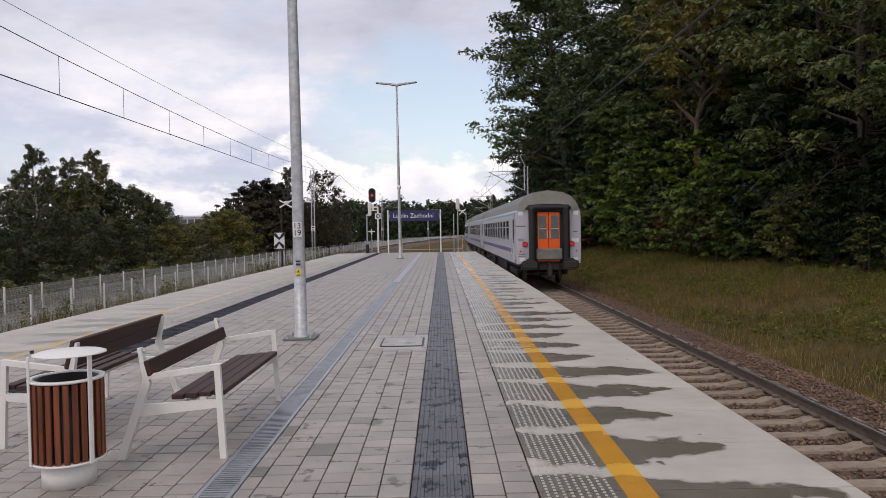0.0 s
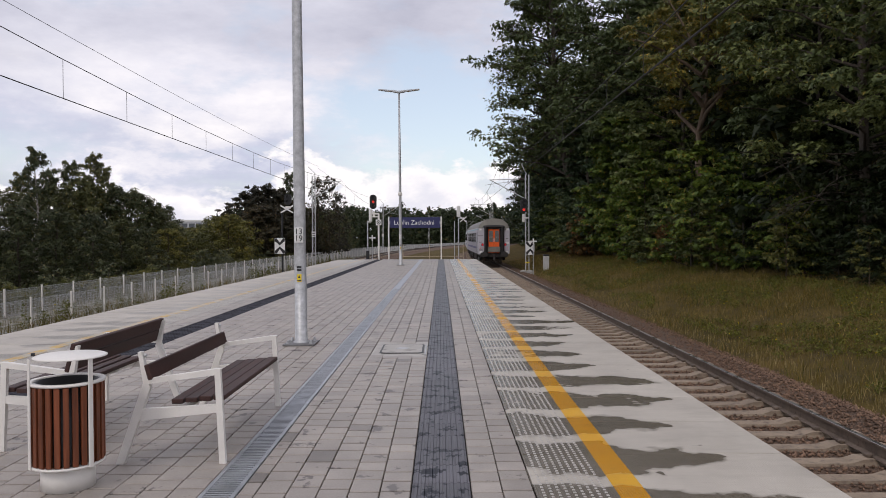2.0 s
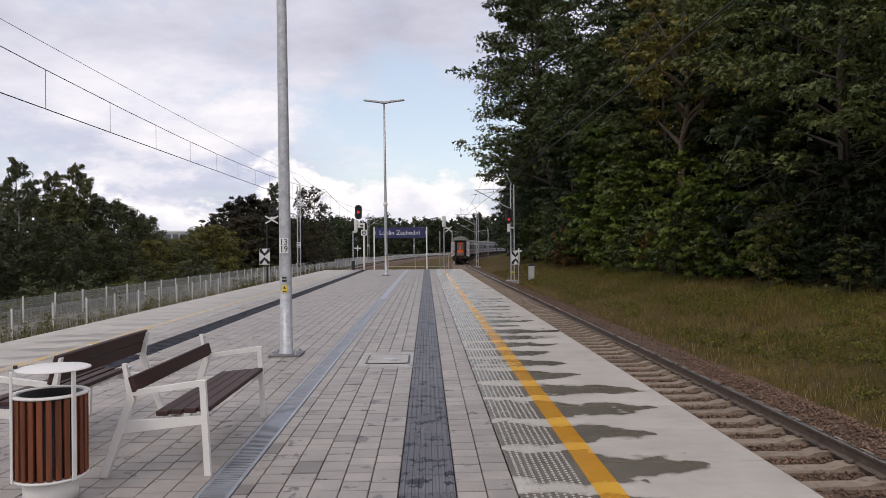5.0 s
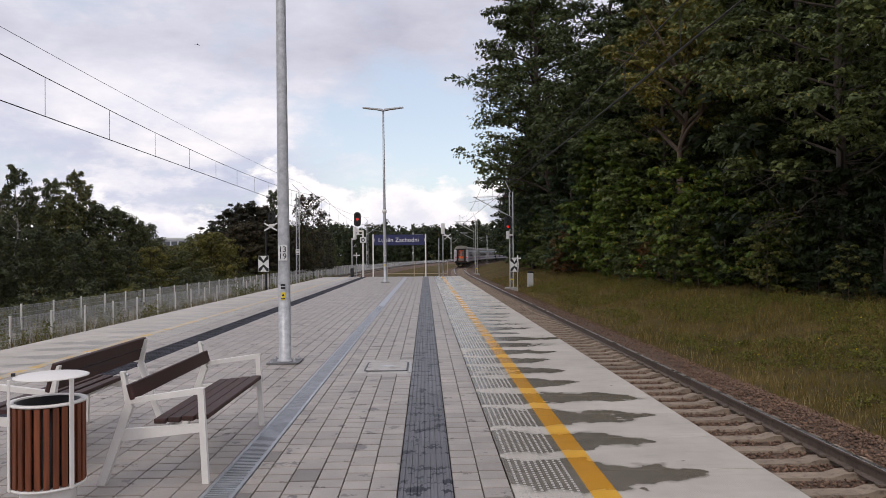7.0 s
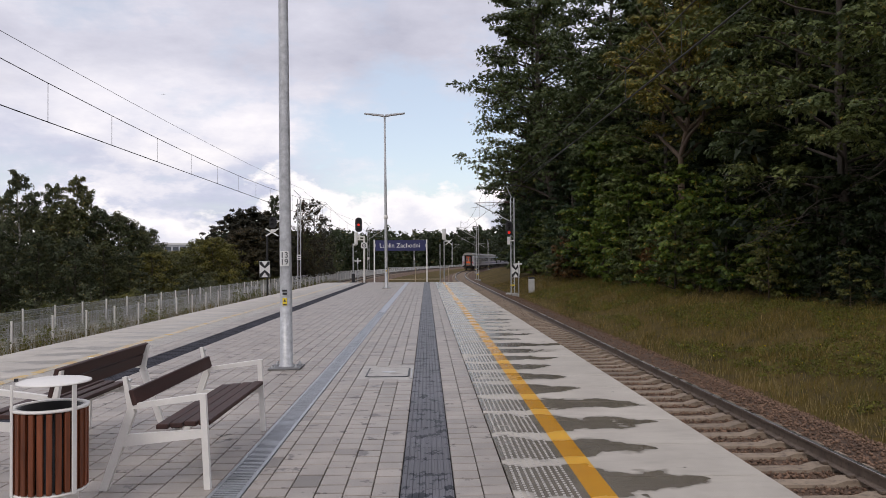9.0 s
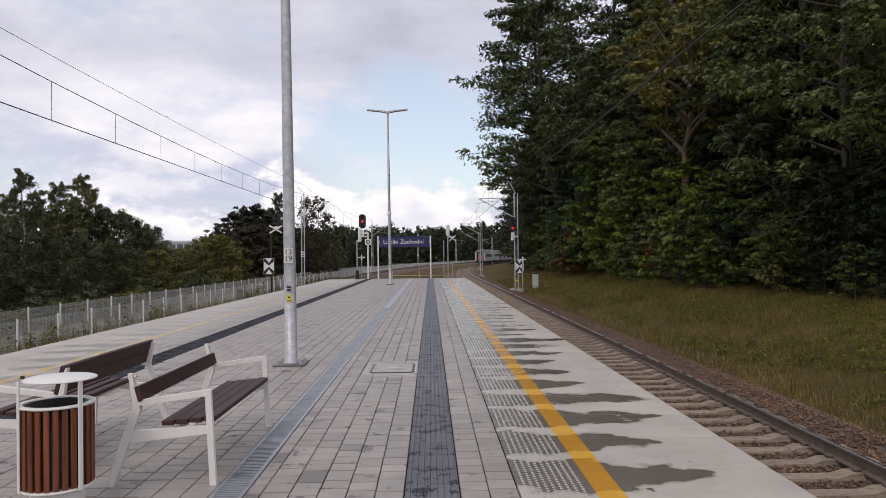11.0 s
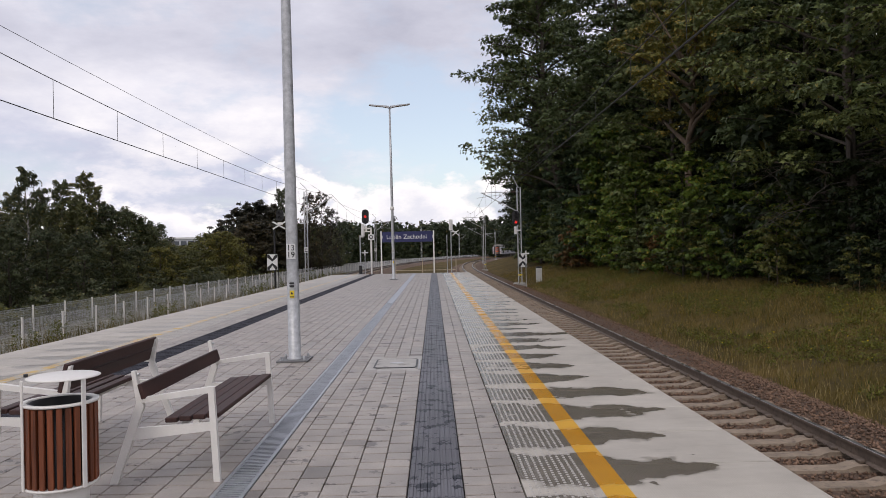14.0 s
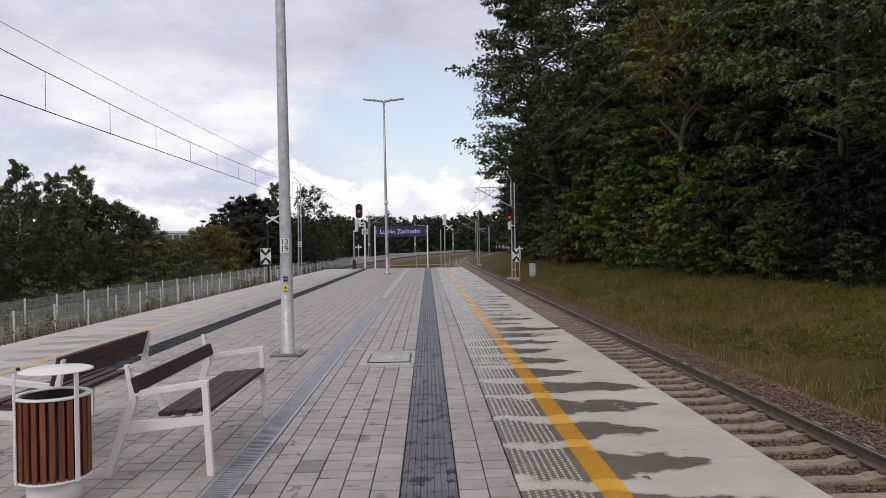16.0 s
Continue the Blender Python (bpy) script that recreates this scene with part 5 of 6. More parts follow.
# ---- catenary ----
def mast(centre, y, side, signal=False, spread=2.45, reach=2.45):
    """Lattice mast beside the track; its cantilever reaches over the track."""
    x = centre + bend(y) + side * spread
    z0 = -1.25
    H = 8.7 if side < 0 else 7.75
    ob = thing("catenary_mast", pose(x, y, z0, 0, 0, -heading(y)), "grey lattice steel mast with a cantilever over the track", "catenary mast", "masts along the line")
    part("foundation", Mesh().box(-0.42, 0.42, -0.42, 0.42, -0.2, 0.28, 0.06), SLAB_SIDE, ob, "concrete footing")
    for s in (-1, 1):
        part("leg", Mesh().box(s * 0.13 - 0.035, s * 0.13 + 0.035, -0.09, 0.09, 0.28, H, 0.004), GALV, ob, "steel channel leg")
    k = 0
    z = 0.6
    while z < H - 0.4:
        s = 1 if k % 2 else -1
        part("lacing_bar", Mesh().tube((-0.13 * s, -0.094, z), (0.13 * s, -0.094, z + 0.33), 0.014, n=4, caps=False), GALV, ob)
        z += 0.33
        k += 1
    d = -side
    tip = d * reach
    zc, zt = 5.25 - z0 + 0.35, 6.95 - z0
    zt = min(zt, H - 0.35)
    can = Mesh().tube((0, 0, zt), (tip + 0.1 * d, 0, zt - 0.05), 0.03, n=8).tube((0, 0, zt - 1.6), (tip, 0, zt - 0.06), 0.035, n=8)
    can.tube((tip * 0.55, 0, zc + 0.32), (tip + 0.4 * d, 0, zc + 0.10), 0.018, n=6).tube((tip * 0.55, 0, zc + 0.32), (tip * 0.45, 0, zc + 0.15), 0.02, n=6)
    part("cantilever", can, GALV, ob, "tubular steel cantilever")
    part("insulator", Mesh().tube((d * 0.25, 0, zt), (d * 0.62, 0, zt - 0.01), 0.06, n=10), BENCHWOOD, ob, "brown porcelain insulator")
    part("feeder_arm", Mesh().tube((0, 0, H - 0.05), (side * -0.15, 0, H + 0.2), 0.03, n=6).tube((side * -0.15, 0, H + 0.2), (side * 0.5 if side < 0 else -0.45, 0, H + 0.85), 0.03, n=6), GALV, ob)
    if side < 0:
        plate = part("mast_plate", Mesh().box(-0.19, 0.19, -0.13, -0.11, 3.0, 3.5), SIGNWHITE, ob, "white mast number plate")
    for z in (3.12, 3.34) if side < 0 else ():
        part("numeral_bar", Mesh().box(-0.12, 0.12, -0.136, -0.131, z - 0.04, z + 0.04), DARK, plate)
    part("band", Mesh().box(-0.17, 0.17, -0.1, 0.1, 0.9, 1.0), YELLOWSIGN, ob) if side > 0 else None
    if signal:
        br = part("signal_bracket", Mesh().box(-0.42, 0.1, -0.30, -0.12, 4.35, 4.45, 0.01).box(-0.42, -0.22, -0.28, -0.14, 4.10, 4.70, 0.01), SIGNWHITE, ob, "white signal bracket")
        signal_head(ob, -0.30, -0.30, 5.35, 3, 2)
        marker_board(ob, 0.20, -0.20, 1.55, 2.60, 0.64)
        part("clamp", Mesh().box(-0.1, 0.3, -0.187, -0.095, 2.0, 2.1), GALV, ob)
    return ob


RIGHT_MASTS, LEFT_MASTS = [-14, 56.3, 99, 148, 200, 255], [-2, 68, 128, 190, 250]
for y in RIGHT_MASTS[1:]:
    mast(RIGHT, y, 1, signal=(y == 56.3), spread=2.25, reach=2.85)
for y in LEFT_MASTS[1:]:
    mast(LEFT, y, -1)
cross_marker(6.95, 55.0, -1.15, 1.35)


def catenary(centre, masts, low, label):
    """Contact wire, sagging carrier wire and droppers over one track."""
    ob = thing("overhead_line", pose(0, 0, 0), label, "overhead wire", "wires over the tracks")
    for y0, y1 in zip(masts, masts[1:]):
        n = 14
        half = (y1 - y0) / 2

        def at(y, z):
            return (centre + bend(y), y, z)

        def sag(y):
            return low + 1.15 * ((y - (y0 + y1) / 2) / half) ** 2
        ys = [y0 + (y1 - y0) * i / n for i in range(n + 1)]
        part("contact_wire", Mesh().path([at(y, 5.20) for y in ys], 0.013, 5), WIRE, ob)
        part("carrier_wire", Mesh().path([at(y, sag(y)) for y in ys], 0.011, 5), WIRE, ob)
        k = max(4, round((y1 - y0) / (3.6 if y0 < 20 else 8)))
        for i in range(k):
            y = y0 + (y1 - y0) * (i + 0.5) / k
            part("dropper", Mesh().tube(at(y, 5.20), at(y, sag(y)), 0.007, n=4, caps=False), WIRE, ob)
    return ob


catenary(LEFT, LEFT_MASTS, 5.97, "dark contact wire hung from a sagging carrier wire")
catenary(RIGHT, RIGHT_MASTS, 5.85, "dark overhead wires above the near track")
feeder = thing("feeder_wire", pose(0, 0, 0), "single dark feeder wire along the mast tops", "overhead wire", "wires over the tracks")
part("wire", Mesh().path([(LEFT - 2.0 + bend(y), y, 7.87 + 0.45 * ((y - 33) / 35) ** 2) for y in range(-2, 69, 5)], 0.008, 5), WIRE, feeder)
part("wire", Mesh().path([(LEFT - 2.0 + bend(y), y, 7.65 + 0.5 * ((y - 98) / 30) ** 2) for y in range(68, 129, 6)], 0.011, 5), WIRE, feeder)
feeder = thing("feeder_wire", pose(0, 0, 0), "single dark feeder wire along the mast tops", "overhead wire", "wires over the tracks")
part("wire", Mesh().path([(RIGHT + 2.0 + bend(y), y, 6.75 + 0.5 * ((y - 21) / 35) ** 2) for y in range(-14, 57, 5)], 0.012, 5), WIRE, feeder)


# ---- fences ----
def fence(u, y0, y1, off, label):
    ob = thing("fence", pose(0, 0, 0), label, "fence", "fences beside the path")
    post = Mesh().box(-0.03, 0.03, -0.03, 0.03, -0.05, 1.04, 0.006).box(-0.034, 0.034, -0.034, 0.034, 1.04, 1.06).data("post")
    post.materials.append(WHITE)
    pan = Mesh()
    for i in range(50):
        y = 0.03 + i * 0.05
        pan.box(-0.0025, 0.0025, y - 0.0025, y + 0.0025, 0.08, 1.0)
    for z in (0.10, 0.30, 0.50, 0.70, 0.90, 0.98):
        pan.box(-0.009, -0.0026, 0.03, 2.47, z - 0.004, z + 0.004)
    pan = pan.data("mesh_panel")
    pan.materials.append(GALV)
    base = Mesh().box(-0.03, 0.03, 0.03, 2.47, -0.06, 0.06).data("plinth")
    base.materials.append(SLAB_SIDE)
    y = y0 + off
    while y < y1:
        m = pose(u + bend(y), y, -1.2, 0, 0, -heading(y))
        part("post", post, None, ob, "", m)
        p = part("mesh_panel", pan, None, ob, "", m)
        part("plinth", base, None, p)
        y += 2.5


fence(-13.0, 8, 322, 0.0, "low galvanised wire-mesh fence with pale posts")
fence(-16.0, 8, 150, 1.1, "second low wire-mesh fence behind a gravel path")


# ---- lineside odds ----
def lineside():
    x, y = 8.28, 57.5
    z = ground_z(x, y) - 0.05
    ob = thing("lineside_cabinet", pose(x, y, z), "small pale grey cabinet on the grass bank", "cabinet")
    part("body", Mesh().box(-0.22, 0.22, -0.18, 0.18, 0.0, 1.12, 0.02), CABINET, ob)
    part("cap", Mesh().box(-0.25, 0.25, -0.21, 0.21, 1.12, 1.26, 0.05), DARK, ob, "dark weathered cap")
    part("door", Mesh().box(-0.18, 0.18, -0.195, -0.181, 0.12, 1.02, 0.004), CABINET, ob)
    for dx, dy in ((-0.55, -0.5), (-0.1, -0.75)):
        r = thing("concrete_block", pose(6.85 + dx, 56.3 + dy, -1.28, 0, 0, 20 * dx), "loose weathered concrete block beside the mast", "block", "blocks beside the mast")
        part("block", Mesh().box(-0.25, 0.25, -0.22, 0.22, 0, 0.42, 0.08), SLAB_SIDE, r)
    # the long pale hall far off
    hx, hy = -112, 330
    hall = thing("warehouse", pose(hx, hy, ground_z(hx, hy)), "long low pale warehouse in the far distance", "building")
    part("wall", Mesh().box(-17, 17, -8, 8, 0, 15.2), FARWALL, hall)
    part("roof", Mesh().box(-17.4, 17.4, -8.4, 8.4, 15.2, 16.0), SIGNWHITE, hall, "white flat roof edge")
    for i in range(10):
        part("window", Mesh().box(-15.6 + i * 3.2, -13.0 + i * 3.2, -8.06, -7.99, 12.6, 14.4), GLASS, hall)


lineside()


# ---- paving ----
def chamfered_top(w, l, h=0.05, c=0.004):
    """A paving piece, its top at z 0, open below."""
    a, b = w / 2, l / 2
    v = [(-a, -b, -h), (a, -b, -h), (a, b, -h), (-a, b, -h), (-a, -b, -c), (a, -b, -c), (a, b, -c), (-a, b, -c),
         (-a + c, -b + c, 0), (a - c, -b + c, 0), (a - c, b - c, 0), (-a + c, b - c, 0)]
    q = [(0, 1, 5, 4), (1, 2, 6, 5), (2, 3, 7, 6), (3, 0, 4, 7), (4, 5, 9, 8), (5, 6, 10, 9), (6, 7, 11, 10), (7, 4, 8, 11), (8, 9, 10, 11)]
    return v, q


LENGTHS = (0.20, 0.20, 0.20, 0.20, 0.30, 0.25)


def paving():
    rng = random.Random(2)
    floor_ob = tagged(new("pavement"), "grey concrete pavers laid in long columns", "pavement", "", "structure")
    fields = ((0.182, 0.600, 2), (-1.375, -0.225, 6), (-4.49, -1.625, 14), (-5.40, -4.96, 2))
    shared, joined = {}, Mesh()
    count = 0
    for x0, x1, n in fields:
        w = (x1 - x0) / n
        cuts = [x1 - w * i for i in range(n + 1)]
        if n == 6:
            cuts = [x1 - 0.207 * i for i in range(6)] + [x0]
        for i in range(n):
            w = cuts[i] - cuts[i + 1]
            x, y = (cuts[i] + cuts[i + 1]) / 2, -5.0 + rng.uniform(0, 0.2)
            while y < PLAT_END - 0.35:
                l = rng.choice(LENGTHS) if x < 0 else 0.21
                cx, cy, cz = x, y + l / 2, rng.uniform(-0.0015, 0.0015)
                y += l
                if -0.99 < cx < -0.24 and 10.40 < cy < 11.70:
                    continue
                if -1.6 < cx < 0.7 and 3.2 < cy < 12.0 and count < 300:
                    key = (round(w, 4), l)
                    if key not in shared:
                        me = bpy.data.meshes.new("paver")
                        v, q = chamfered_top(w - 0.0075, l - 0.0195)
                        me.from_pydata(v, [], q)
                        me.materials.append(PAVER)
                        shared[key] = me
                    part("paver", shared[key], None, floor_ob, "", pose(cx, cy, cz))
                    count += 1
                else:
                    v, q = chamfered_top(w - 0.0075, l - 0.0195)
                    joined.add([(a + cx, b + cy, c + cz) for a, b, c in v], q)
    me = bpy.data.meshes.new("pavers")
    me.from_pydata(joined.v, [], joined.f)
    me.materials.append(PAVER_FAR)
    ob = new("pavers", me)
    ob.parent = floor_ob
    tagged(ob, "many more grey concrete pavers", "", "", "stuff")
    # ribbed guidance strips
    tile = Mesh()
    v, q = chamfered_top(0.396, 0.396, 0.05, 0.003)
    tile.add([(a, b, c - 0.004) for a, b, c in v], q)
    for i in range(8):
        x = -0.172 + i * 0.049
        tile.add([(x - 0.016, -0.196, -0.004), (x - 0.010, -0.196, 0.002), (x + 0.010, -0.196, 0.002), (x + 0.016, -0.196, -0.004),
                  (x - 0.016, 0.196, -0.004), (x - 0.010, 0.196, 0.002), (x + 0.010, 0.196, 0.002), (x + 0.016, 0.196, -0.004)],
                 [(0, 1, 5, 4), (1, 2, 6, 5), (2, 3, 7, 6), (0, 3, 2, 1), (4, 5, 6, 7)])
    tile = tile.data("guide_tile")
    tile.materials.append(GUIDE)
    wet = tile.copy()
    wet.materials.clear()
    wet.materials.append(GUIDE_WET)
    for name, xc in (("guidance strip beside the near edge", -0.022), ("guidance strip beside the far edge", -4.725)):
        strip = tagged(new("guide_strip"), "anthracite ribbed tactile " + name, "tactile paving", "tactile guidance strips", "structure")
        for i in range(151):
            m = pose(xc, -4.8 + i * 0.40, 0) if xc > -1 else pose(xc, -4.8 + i * 0.40, 0) @ Matrix.Diagonal((1.12, 1, 1, 1))
            part("guide_tile", tile if xc > -1 else wet, None, strip, "", m)


def edge_slabs():
    dots = Mesh()
    for name, x0, x1 in (("near", 0.606, PLAT_R), ("far", PLAT_L, -5.405)):
        edge = tagged(new("platform_edge"), "pale precast concrete edge slabs of the " + name + " platform side, partly wet", "platform edge", "platform edges", "structure")
        w = x1 - x0
        me = bpy.data.meshes.new("edge_slab")
        v, q = chamfered_top(w - 0.004, 0.986, 0.16, 0.002)
        me.from_pydata(v, [], q)
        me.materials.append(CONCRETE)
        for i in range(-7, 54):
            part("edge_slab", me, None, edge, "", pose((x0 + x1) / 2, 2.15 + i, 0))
        wall = Mesh().box(x0 + 0.05, x1 - 0.06, -14, PLAT_END, -1.45, -0.165) if name == "near" else Mesh().box(x0 + 0.06, x1 - 0.05, -14, PLAT_END, -1.45, -0.165)
        part("retaining_wall", wall, SLAB_SIDE, edge)
        lx = (1.15, 1.345) if name == "near" else (-6.14, -5.95)
        part("yellow_line", Mesh().box(lx[0], lx[1], -5.3, PLAT_END - 0.4, 0.0005, 0.0035), YELLOW if name == "near" else YELLOW_OLD, edge, "painted yellow safety line")
        dots = Mesh()
        a = 0.66 if name == "near" else -5.90
        for i in range(9 if name == "near" else 8):
            for j in range(20 * 37 if name == "near" else 20 * 22):
                x, y = a + i * 0.052, 2.7 + j * 0.0525 + (0.026 if i % 2 else 0) + (0 if name == "near" else 6)
                r, s = 0.0105, 0.0065
                dots.add([(x - r, y - r, 0.0), (x + r, y - r, 0.0), (x + r, y + r, 0.0), (x - r, y + r, 0.0), (x - s, y - s, 0.005), (x + s, y - s, 0.005), (x + s, y + s, 0.005), (x - s, y + s, 0.005)],
                         [(0, 1, 5, 4), (1, 2, 6, 5), (2, 3, 7, 6), (3, 0, 4, 7), (4, 5, 6, 7)])
        me = bpy.data.meshes.new("tactile_dots")
        me.from_pydata(dots.v, [], dots.f)
        me.materials.append(DOT)
        ob = new("tactile_dots", me)
        ob.parent = edge
        tagged(ob, "rows of small raised warning dots", "", "", "stuff")


def drain():
    ob = tagged(new("drain_channel"), "long galvanised drain channel with a slotted grating", "drain", "", "structure")
    part("channel_edge", Mesh().box(-1.622, -1.588, -5.0, PLAT_END - 0.4, -0.04, 0.002, 0.003), DRAIN, ob)
    part("channel_edge", Mesh().box(-1.412, -1.378, -5.0, PLAT_END - 0.4, -0.04, 0.002, 0.003), DRAIN, ob)
    part("channel_bed", Mesh().box(-1.588, -1.412, -5.0, PLAT_END - 0.4, -0.029, -0.024), DARK, ob)
    g = Mesh()
    y = -5.0
    while y < 24:
        g.box(-1.588, -1.412, y, y + 0.022, -0.012, -0.001)
        y += 0.042
    g.box(-1.588, -1.412, 24, PLAT_END - 0.4, -0.012, -0.001)
    me = bpy.data.meshes.new("grating")
    me.from_pydata(g.v, [], g.f)
    me.materials.append(DRAIN)
    gr = new("grating", me)
    gr.parent = ob
    tagged(gr, "slotted steel grating bars", "", "", "stuff")


def hatch():
    ob = thing("inspection_hatch", pose(-0.605, 11.05, 0), "square inspection hatch with a dark rounded frame", "hatch")
    part("surround", Mesh().box(-0.440, 0.378, -0.78, 0.78, -0.028, -0.003, 0.003), PALECONC, ob, "smooth concrete surround")
    def rounded(a, b, r):
        pts = []
        for cx, cy, s in ((a - r, b - r, 0), (-a + r, b - r, 1), (-a + r, -b + r, 2), (a - r, -b + r, 3)):
            pts += [(cx + r * math.cos((s + i / 5) * math.pi / 2), cy + r * math.sin((s + i / 5) * math.pi / 2)) for i in range(6)]
        return pts
    part("hatch_frame", Mesh().prism(rounded(0.325, 0.44, 0.07), "z", 0.0015, 0.006), DARK, ob, "dark iron frame")
    part("cover", Mesh().prism(rounded(0.296, 0.400, 0.055), "z", 0.0065, 0.009), PALECONC, ob, "concrete-filled cover")
    part("lifting_plate", Mesh().prism([(0.11 * math.cos(i * math.pi / 12), 0.07 * math.sin(i * math.pi / 12)) for i in range(24)], "z", 0.0095, 0.012), GALV, ob, "steel lifting plate")
    part("bar_mark", Mesh().box(0.340, 0.358, -0.55, 0.40, 0.0015, 0.004), GALV, ob)


paving()
edge_slabs()
drain()
hatch()


# ---- sleepers and stones ----
def sleepers():
    me = sleeper_mesh().data("sleeper")
    me.materials.append(SLEEPER)
    clip = Mesh()
    clip.box(-0.04, 0.04, -0.05, 0.05, 0.0, 0.045, 0.012)
    clip = clip.data("rail_clip")
    clip.materials.append(RUST)
    rng = random.Random(8)
    for centre, track, first, last in ((RIGHT, track_right, -8.2, 165), (LEFT, track_left, 40, 150)):
        y = first
        while y < last:
            m = pose(centre + bend(y), y + rng.uniform(-0.012, 0.012), RAIL - 0.172, 0, 0, -heading(y) + rng.uniform(-0.4, 0.4))
            s = part("sleeper", me, None, track, "", m)
            if centre == RIGHT and 3 < y < 20:
                for side in (-0.8535, -0.6535, 0.6535, 0.8535):
                    part("rail_clip", clip, None, s, "", pose(side, 0, 0))
            y += 0.6


def stones():
    rng = np.random.default_rng(4)
    n1, n2 = 21000, 12000
    y = np.concatenate([rng.uniform(1.0, 16, n1), 16 + 44 * rng.uniform(0, 1, n2) ** 1.5])
    u = np.concatenate([rng.uniform(-1.75, 3.1, n1), rng.uniform(-1.75, 3.1, n2)])
    top = RAIL - 0.25
    z = np.where(u > 1.9, top + (u - 1.9) / 1.1 * (-1.32 - top), top)
    on = np.abs(((y - 2.0 + 0.3) % 0.6) - 0.3) < 0.15
    keep = ~((np.abs(u) < 1.27) & on) & (np.abs(np.abs(u) - 0.7535) > 0.09)
    y, u, z = y[keep], u[keep], z[keep]
    n = len(y)
    c = np.stack([RIGHT + u, y, z + 0.012 + rng.uniform(-0.015, 0.02, n)], 1)
    s = rng.uniform(0.015, 0.035, (n, 1))
    base = np.array([(1, 0, 0), (0, 1, 0), (-1, 0, 0), (0, -1, 0), (0, 0, 0.8), (0, 0, -0.8)], float)
    v = base[None] * rng.uniform(0.65, 1.25, (n, 6, 1)) + rng.normal(size=(n, 6, 3)) * 0.16
    a = rng.uniform(0, 6.283, n)
    ca, sa = np.cos(a)[:, None], np.sin(a)[:, None]
    v = np.stack([v[..., 0] * ca - v[..., 1] * sa, v[..., 0] * sa + v[..., 1] * ca, v[..., 2]], -1) * s[:, None] + c[:, None]
    f = np.array([(0, 1, 4), (1, 2, 4), (2, 3, 4), (3, 0, 4), (1, 0, 5), (2, 1, 5), (3, 2, 5), (0, 3, 5)])
    q = (np.arange(n)[:, None, None] * 6 + f[None]).reshape(-1, 3)
    ob = new("ballast_stones", fast("ballast_stones", v.reshape(-1, 3), q, STONE))
    tagged(ob, "loose brown crushed stone between the sleepers", "ballast", "", "stuff")


def blades(name, n, place, height, width, material, label, seed, lean=0.35):
    """Thin bent grass blades: two triangles' worth of quad each."""
    rng = np.random.default_rng(seed)
    xy = np.array([place(rng) for _ in range(n)])
    z = np.array([ground_z(a, b) for a, b in xy]) - 0.06
    h = height * rng.uniform(0.35, 1.3, n)
    a = rng.uniform(0, 6.283, n)
    b = rng.uniform(0, 6.283, n)
    l = lean * rng.uniform(0.2, 1.2, n) * h
    base = np.stack([xy[:, 0], xy[:, 1], z], 1)
    side = np.stack([np.cos(a), np.sin(a), 0 * a], 1) * width * rng.uniform(0.6, 1.4, (n, 1))
    over = np.stack([np.cos(b), np.sin(b), 0 * b], 1)
    up = np.array([0, 0, 1.0])
    mid = base + over * (l * 0.3)[:, None] + up * (h * 0.6)[:, None]
    tip = base + over * l[:, None] + up * h[:, None]
    v = np.stack([base - side, base + side, mid + side * 0.7, tip, mid - side * 0.7], 1).reshape(-1, 3)
    q = (np.arange(n)[:, None, None] * 5 + np.array([(0, 1, 2), (0, 2, 4), (4, 2, 3)])[None]).reshape(-1, 3)
    ob = new(name, fast(name, v, q, material))
    tagged(ob, label, "grass", "", "stuff")


def bank(rng):
    y = 5 + 75 * rng.uniform(0, 1) ** 1.9
    return 6.9 + 6.6 * rng.uniform(0, 1) ** 0.8 + bend(y), y


def bank_tufts():
    centres = [bank(np.random.default_rng(100 + i)) for i in range(520)]

    def place(rng):
        c = centres[rng.integers(len(centres))]
        return c[0] + rng.normal() * 0.22, c[1] + rng.normal() * 0.22
    return place


def fence_side(rng):
    y = 10 + 90 * rng.uniform(0, 1) ** 1.5
    return rng.choice((-12.7, -13.3, -16.4, -17.2)) + rng.normal() * 0.55 + bend(y), y


sleepers()
stones()
blades("bank_grass", 84000, bank, 0.19, 0.0050, GRASS, "dry and green grass on the bank beside the track", 51, 0.85)
blades("bank_tufts", 24000, bank_tufts(), 0.36, 0.0045, GRASS, "taller dry grass tufts on the bank", 52, 0.95)
blades("bank_weeds", 6000, bank_tufts(), 0.30, 0.006, WEED, "weeds with yellow flowers on the bank", 53, 0.4)
blades("fence_weeds", 16000, fence_side, 0.5, 0.008, GRASS, "weeds growing along the fences", 54, 0.3)


def bank_herbs():
    """Low leafy weeds, thick towards the near end of the bank."""
    rng = np.random.default_rng(60)
    c, r = [], []
    for _ in range(3000):
        y = 6 + 50 * rng.uniform() ** 1.5
        u = 7.6 + 5.6 * rng.uniform()
        if noise.noise((u * 0.45, y * 0.2, 3.1)) < -0.12:
            continue
        c.append((u, y, ground_z(u, y) + 0.08))
        r.append(rng.uniform(0.12, 0.32))
    v, q = leaf_cloud(c, r, 40, 0.030, rng, 0.6)
    tagged(new("bank_herbs", fast("bank_herbs", v, q, WEED)), "low leafy green weeds on the grass bank", "weeds", "", "stuff")


def dry_fringe(rng):
    y = 5 + 60 * rng.uniform(0, 1) ** 1.5
    return 7.15 + abs(rng.normal()) * 0.35, y


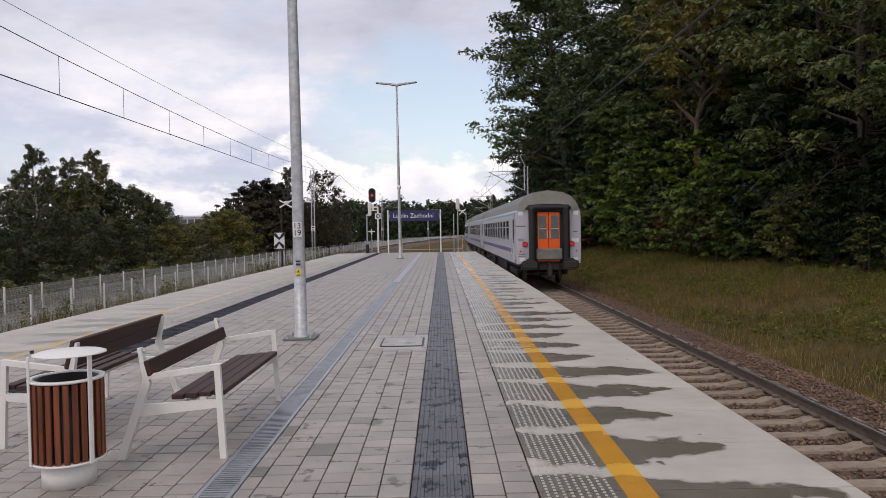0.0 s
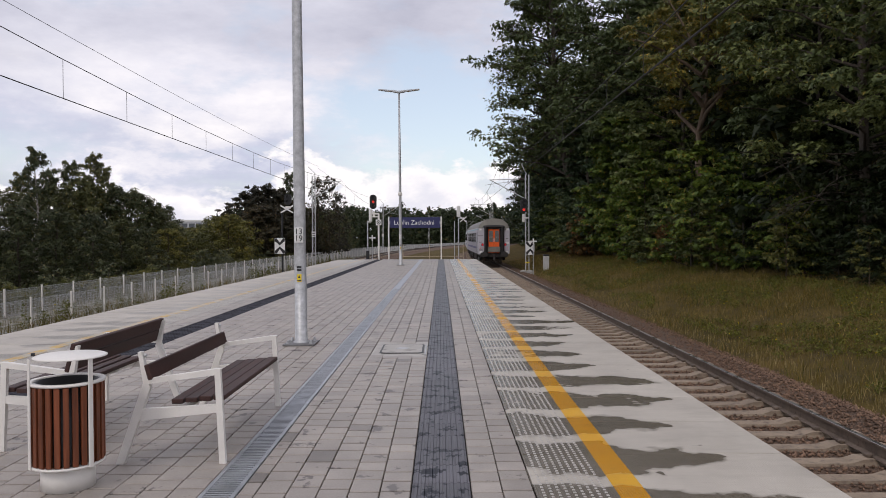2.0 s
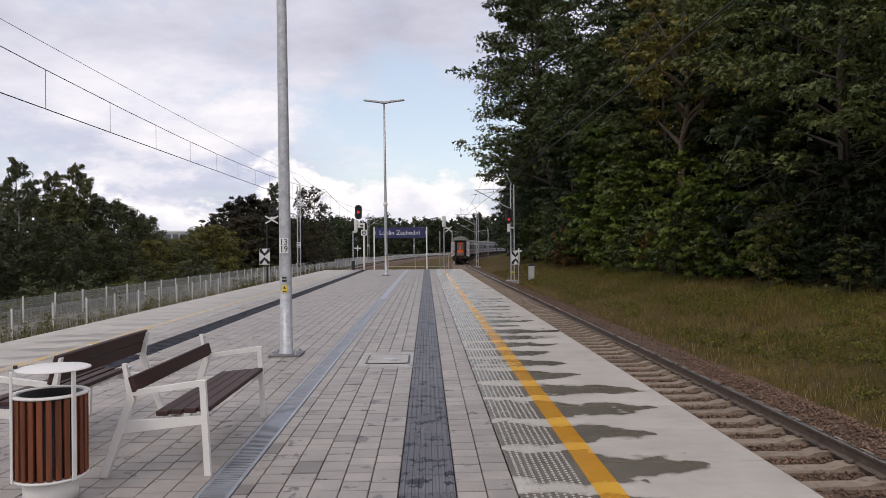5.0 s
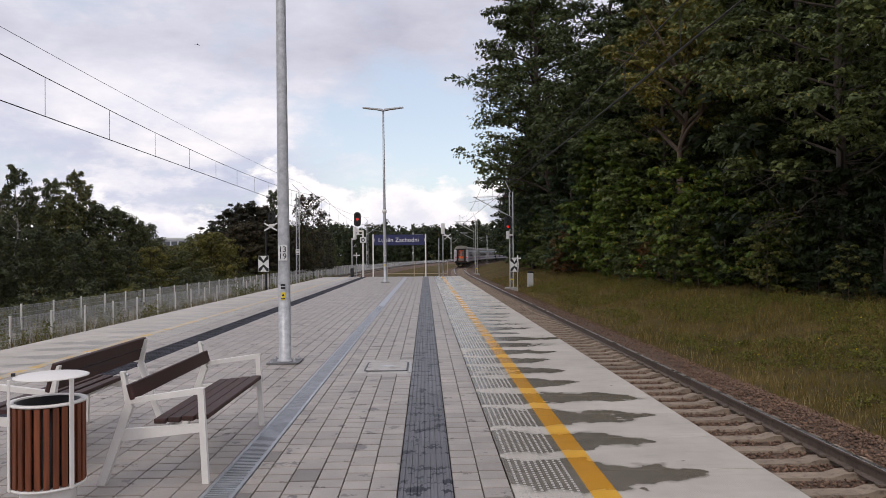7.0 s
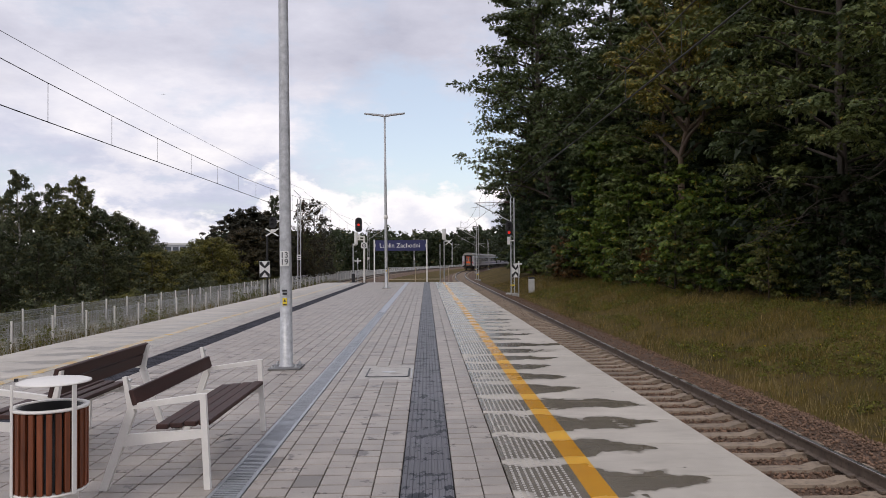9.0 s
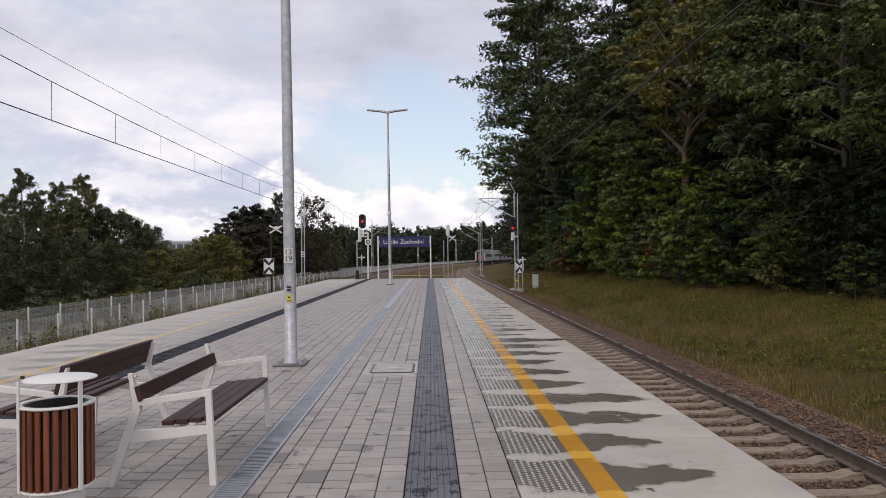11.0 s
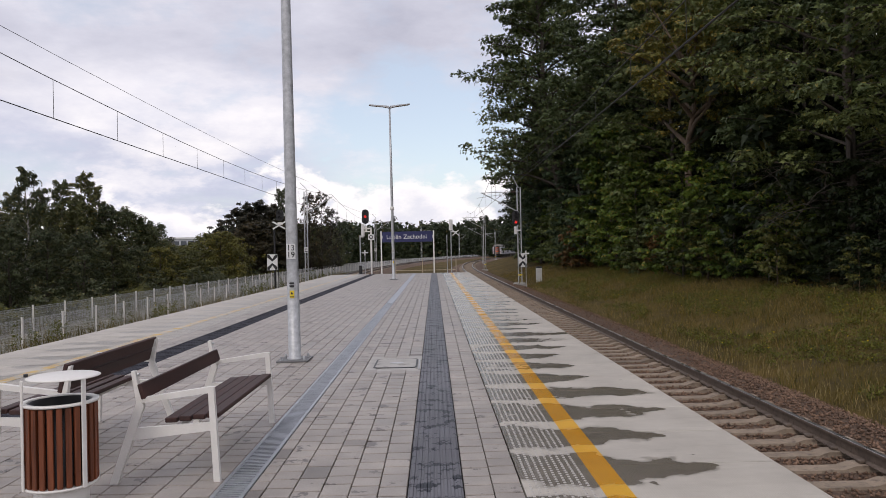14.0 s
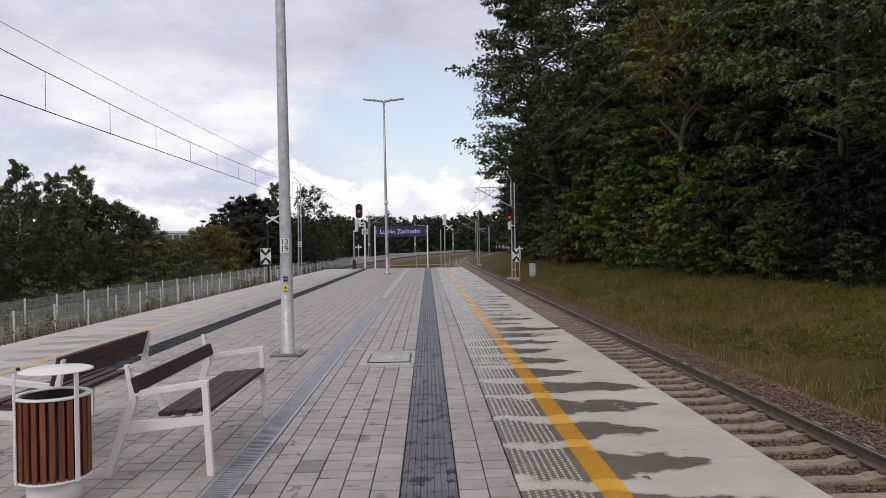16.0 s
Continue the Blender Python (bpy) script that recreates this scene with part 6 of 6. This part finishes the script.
def fence_herbs():
    rng = np.random.default_rng(61)
    c, r = [], []
    for _ in range(700):
        y = 10 + 85 * rng.uniform() ** 1.6
        u = rng.choice((-12.75, -13.3, -16.5, -17.3)) + rng.normal() * 0.22
        if noise.noise((u * 0.8, y * 0.35, 7.7)) < 0.02:
            continue
        h = rng.uniform(0.3, 1.0)
        for f in (0.2, 0.6, 1.0):
            c.append((u + bend(y), y, ground_z(u + bend(y), y) + h * f))
            r.append(0.22 * (1.2 - 0.6 * f))
    v, q = leaf_cloud(c, r, 34, 0.04, rng, 1.2)
    tagged(new("fence_herbs", fast("fence_herbs", v, q, WEED)), "straggling green weeds grown through the fences", "weeds", "", "stuff")


bank_herbs()
fence_herbs()
blades("dry_fringe", 2000, dry_fringe, 0.26, 0.0035, STALK, "tall pale dry stalks along the edge of the ballast", 55, 0.35)


# ---- a bird that flies off over the trees ----
def build_bird():
    ob = thing("bird", pose(0, 0, 0), "small dark bird in flight", "bird")
    body = Mesh()
    prof = [(0.0, -0.20), (0.035, -0.13), (0.06, 0.0), (0.045, 0.10), (0.03, 0.14), (0.0, 0.19)]
    n = 10
    v = [(r * math.cos(2 * math.pi * i / n), y, r * math.sin(2 * math.pi * i / n)) for r, y in prof for i in range(n)]
    body.add(v, [(j * n + i, j * n + (i + 1) % n, (j + 1) * n + (i + 1) % n, (j + 1) * n + i) for j in range(5) for i in range(n)], True)
    part("body", body, DARK, ob)
    part("tail", Mesh().prism([(-0.03, -0.18), (0.03, -0.18), (0.055, -0.32), (-0.055, -0.32)], "z", -0.006, 0.006), DARK, ob)
    wings = []
    for s in (-1, 1):
        w = Mesh().prism([(0.0, 0.09), (s * 0.18, 0.12), (s * 0.42, -0.02), (s * 0.20, -0.07), (0.0, -0.08)], "z", -0.006, 0.006)
        wings.append((s, part("wing", w, DARK, ob)))
    return ob, wings


BIRD, WINGS = build_bird()
BIRD.scale = (0.7, 0.7, 0.7)


def fly():
    """The bird's way, and its wing beats."""
    way = [(0, 60, -60, 40), (5.0, 6, 38, 22), (6.3, -11.9, 56.0, 18.8), (6.6, -15.4, 60.0, 19.7), (7.0, -20.5, 66.0, 20.8), (7.4, -24.9, 72.0, 21.6), (7.8, -28.8, 80.0, 23.1), (8.2, -31.9, 88.0, 24.2),
           (8.6, -34.6, 96.0, 24.9), (9.0, -37.4, 104.0, 25.5), (11.5, -59.1, 165.0, 32.8), (14, -79.1, 225.0, 35.4), (16, -91.5, 270.0, 33.3)]
    walk(BIRD, [(t, pose(x, y, z, 0, 0, 30)) for t, x, y, z in way])
    for s, w in WINGS:
        walk(w, [(i * 0.2, pose(s * 0.03, 0, 0.02, 0, s * (28 if i % 2 else -38), 0)) for i in range(81)])


motions()
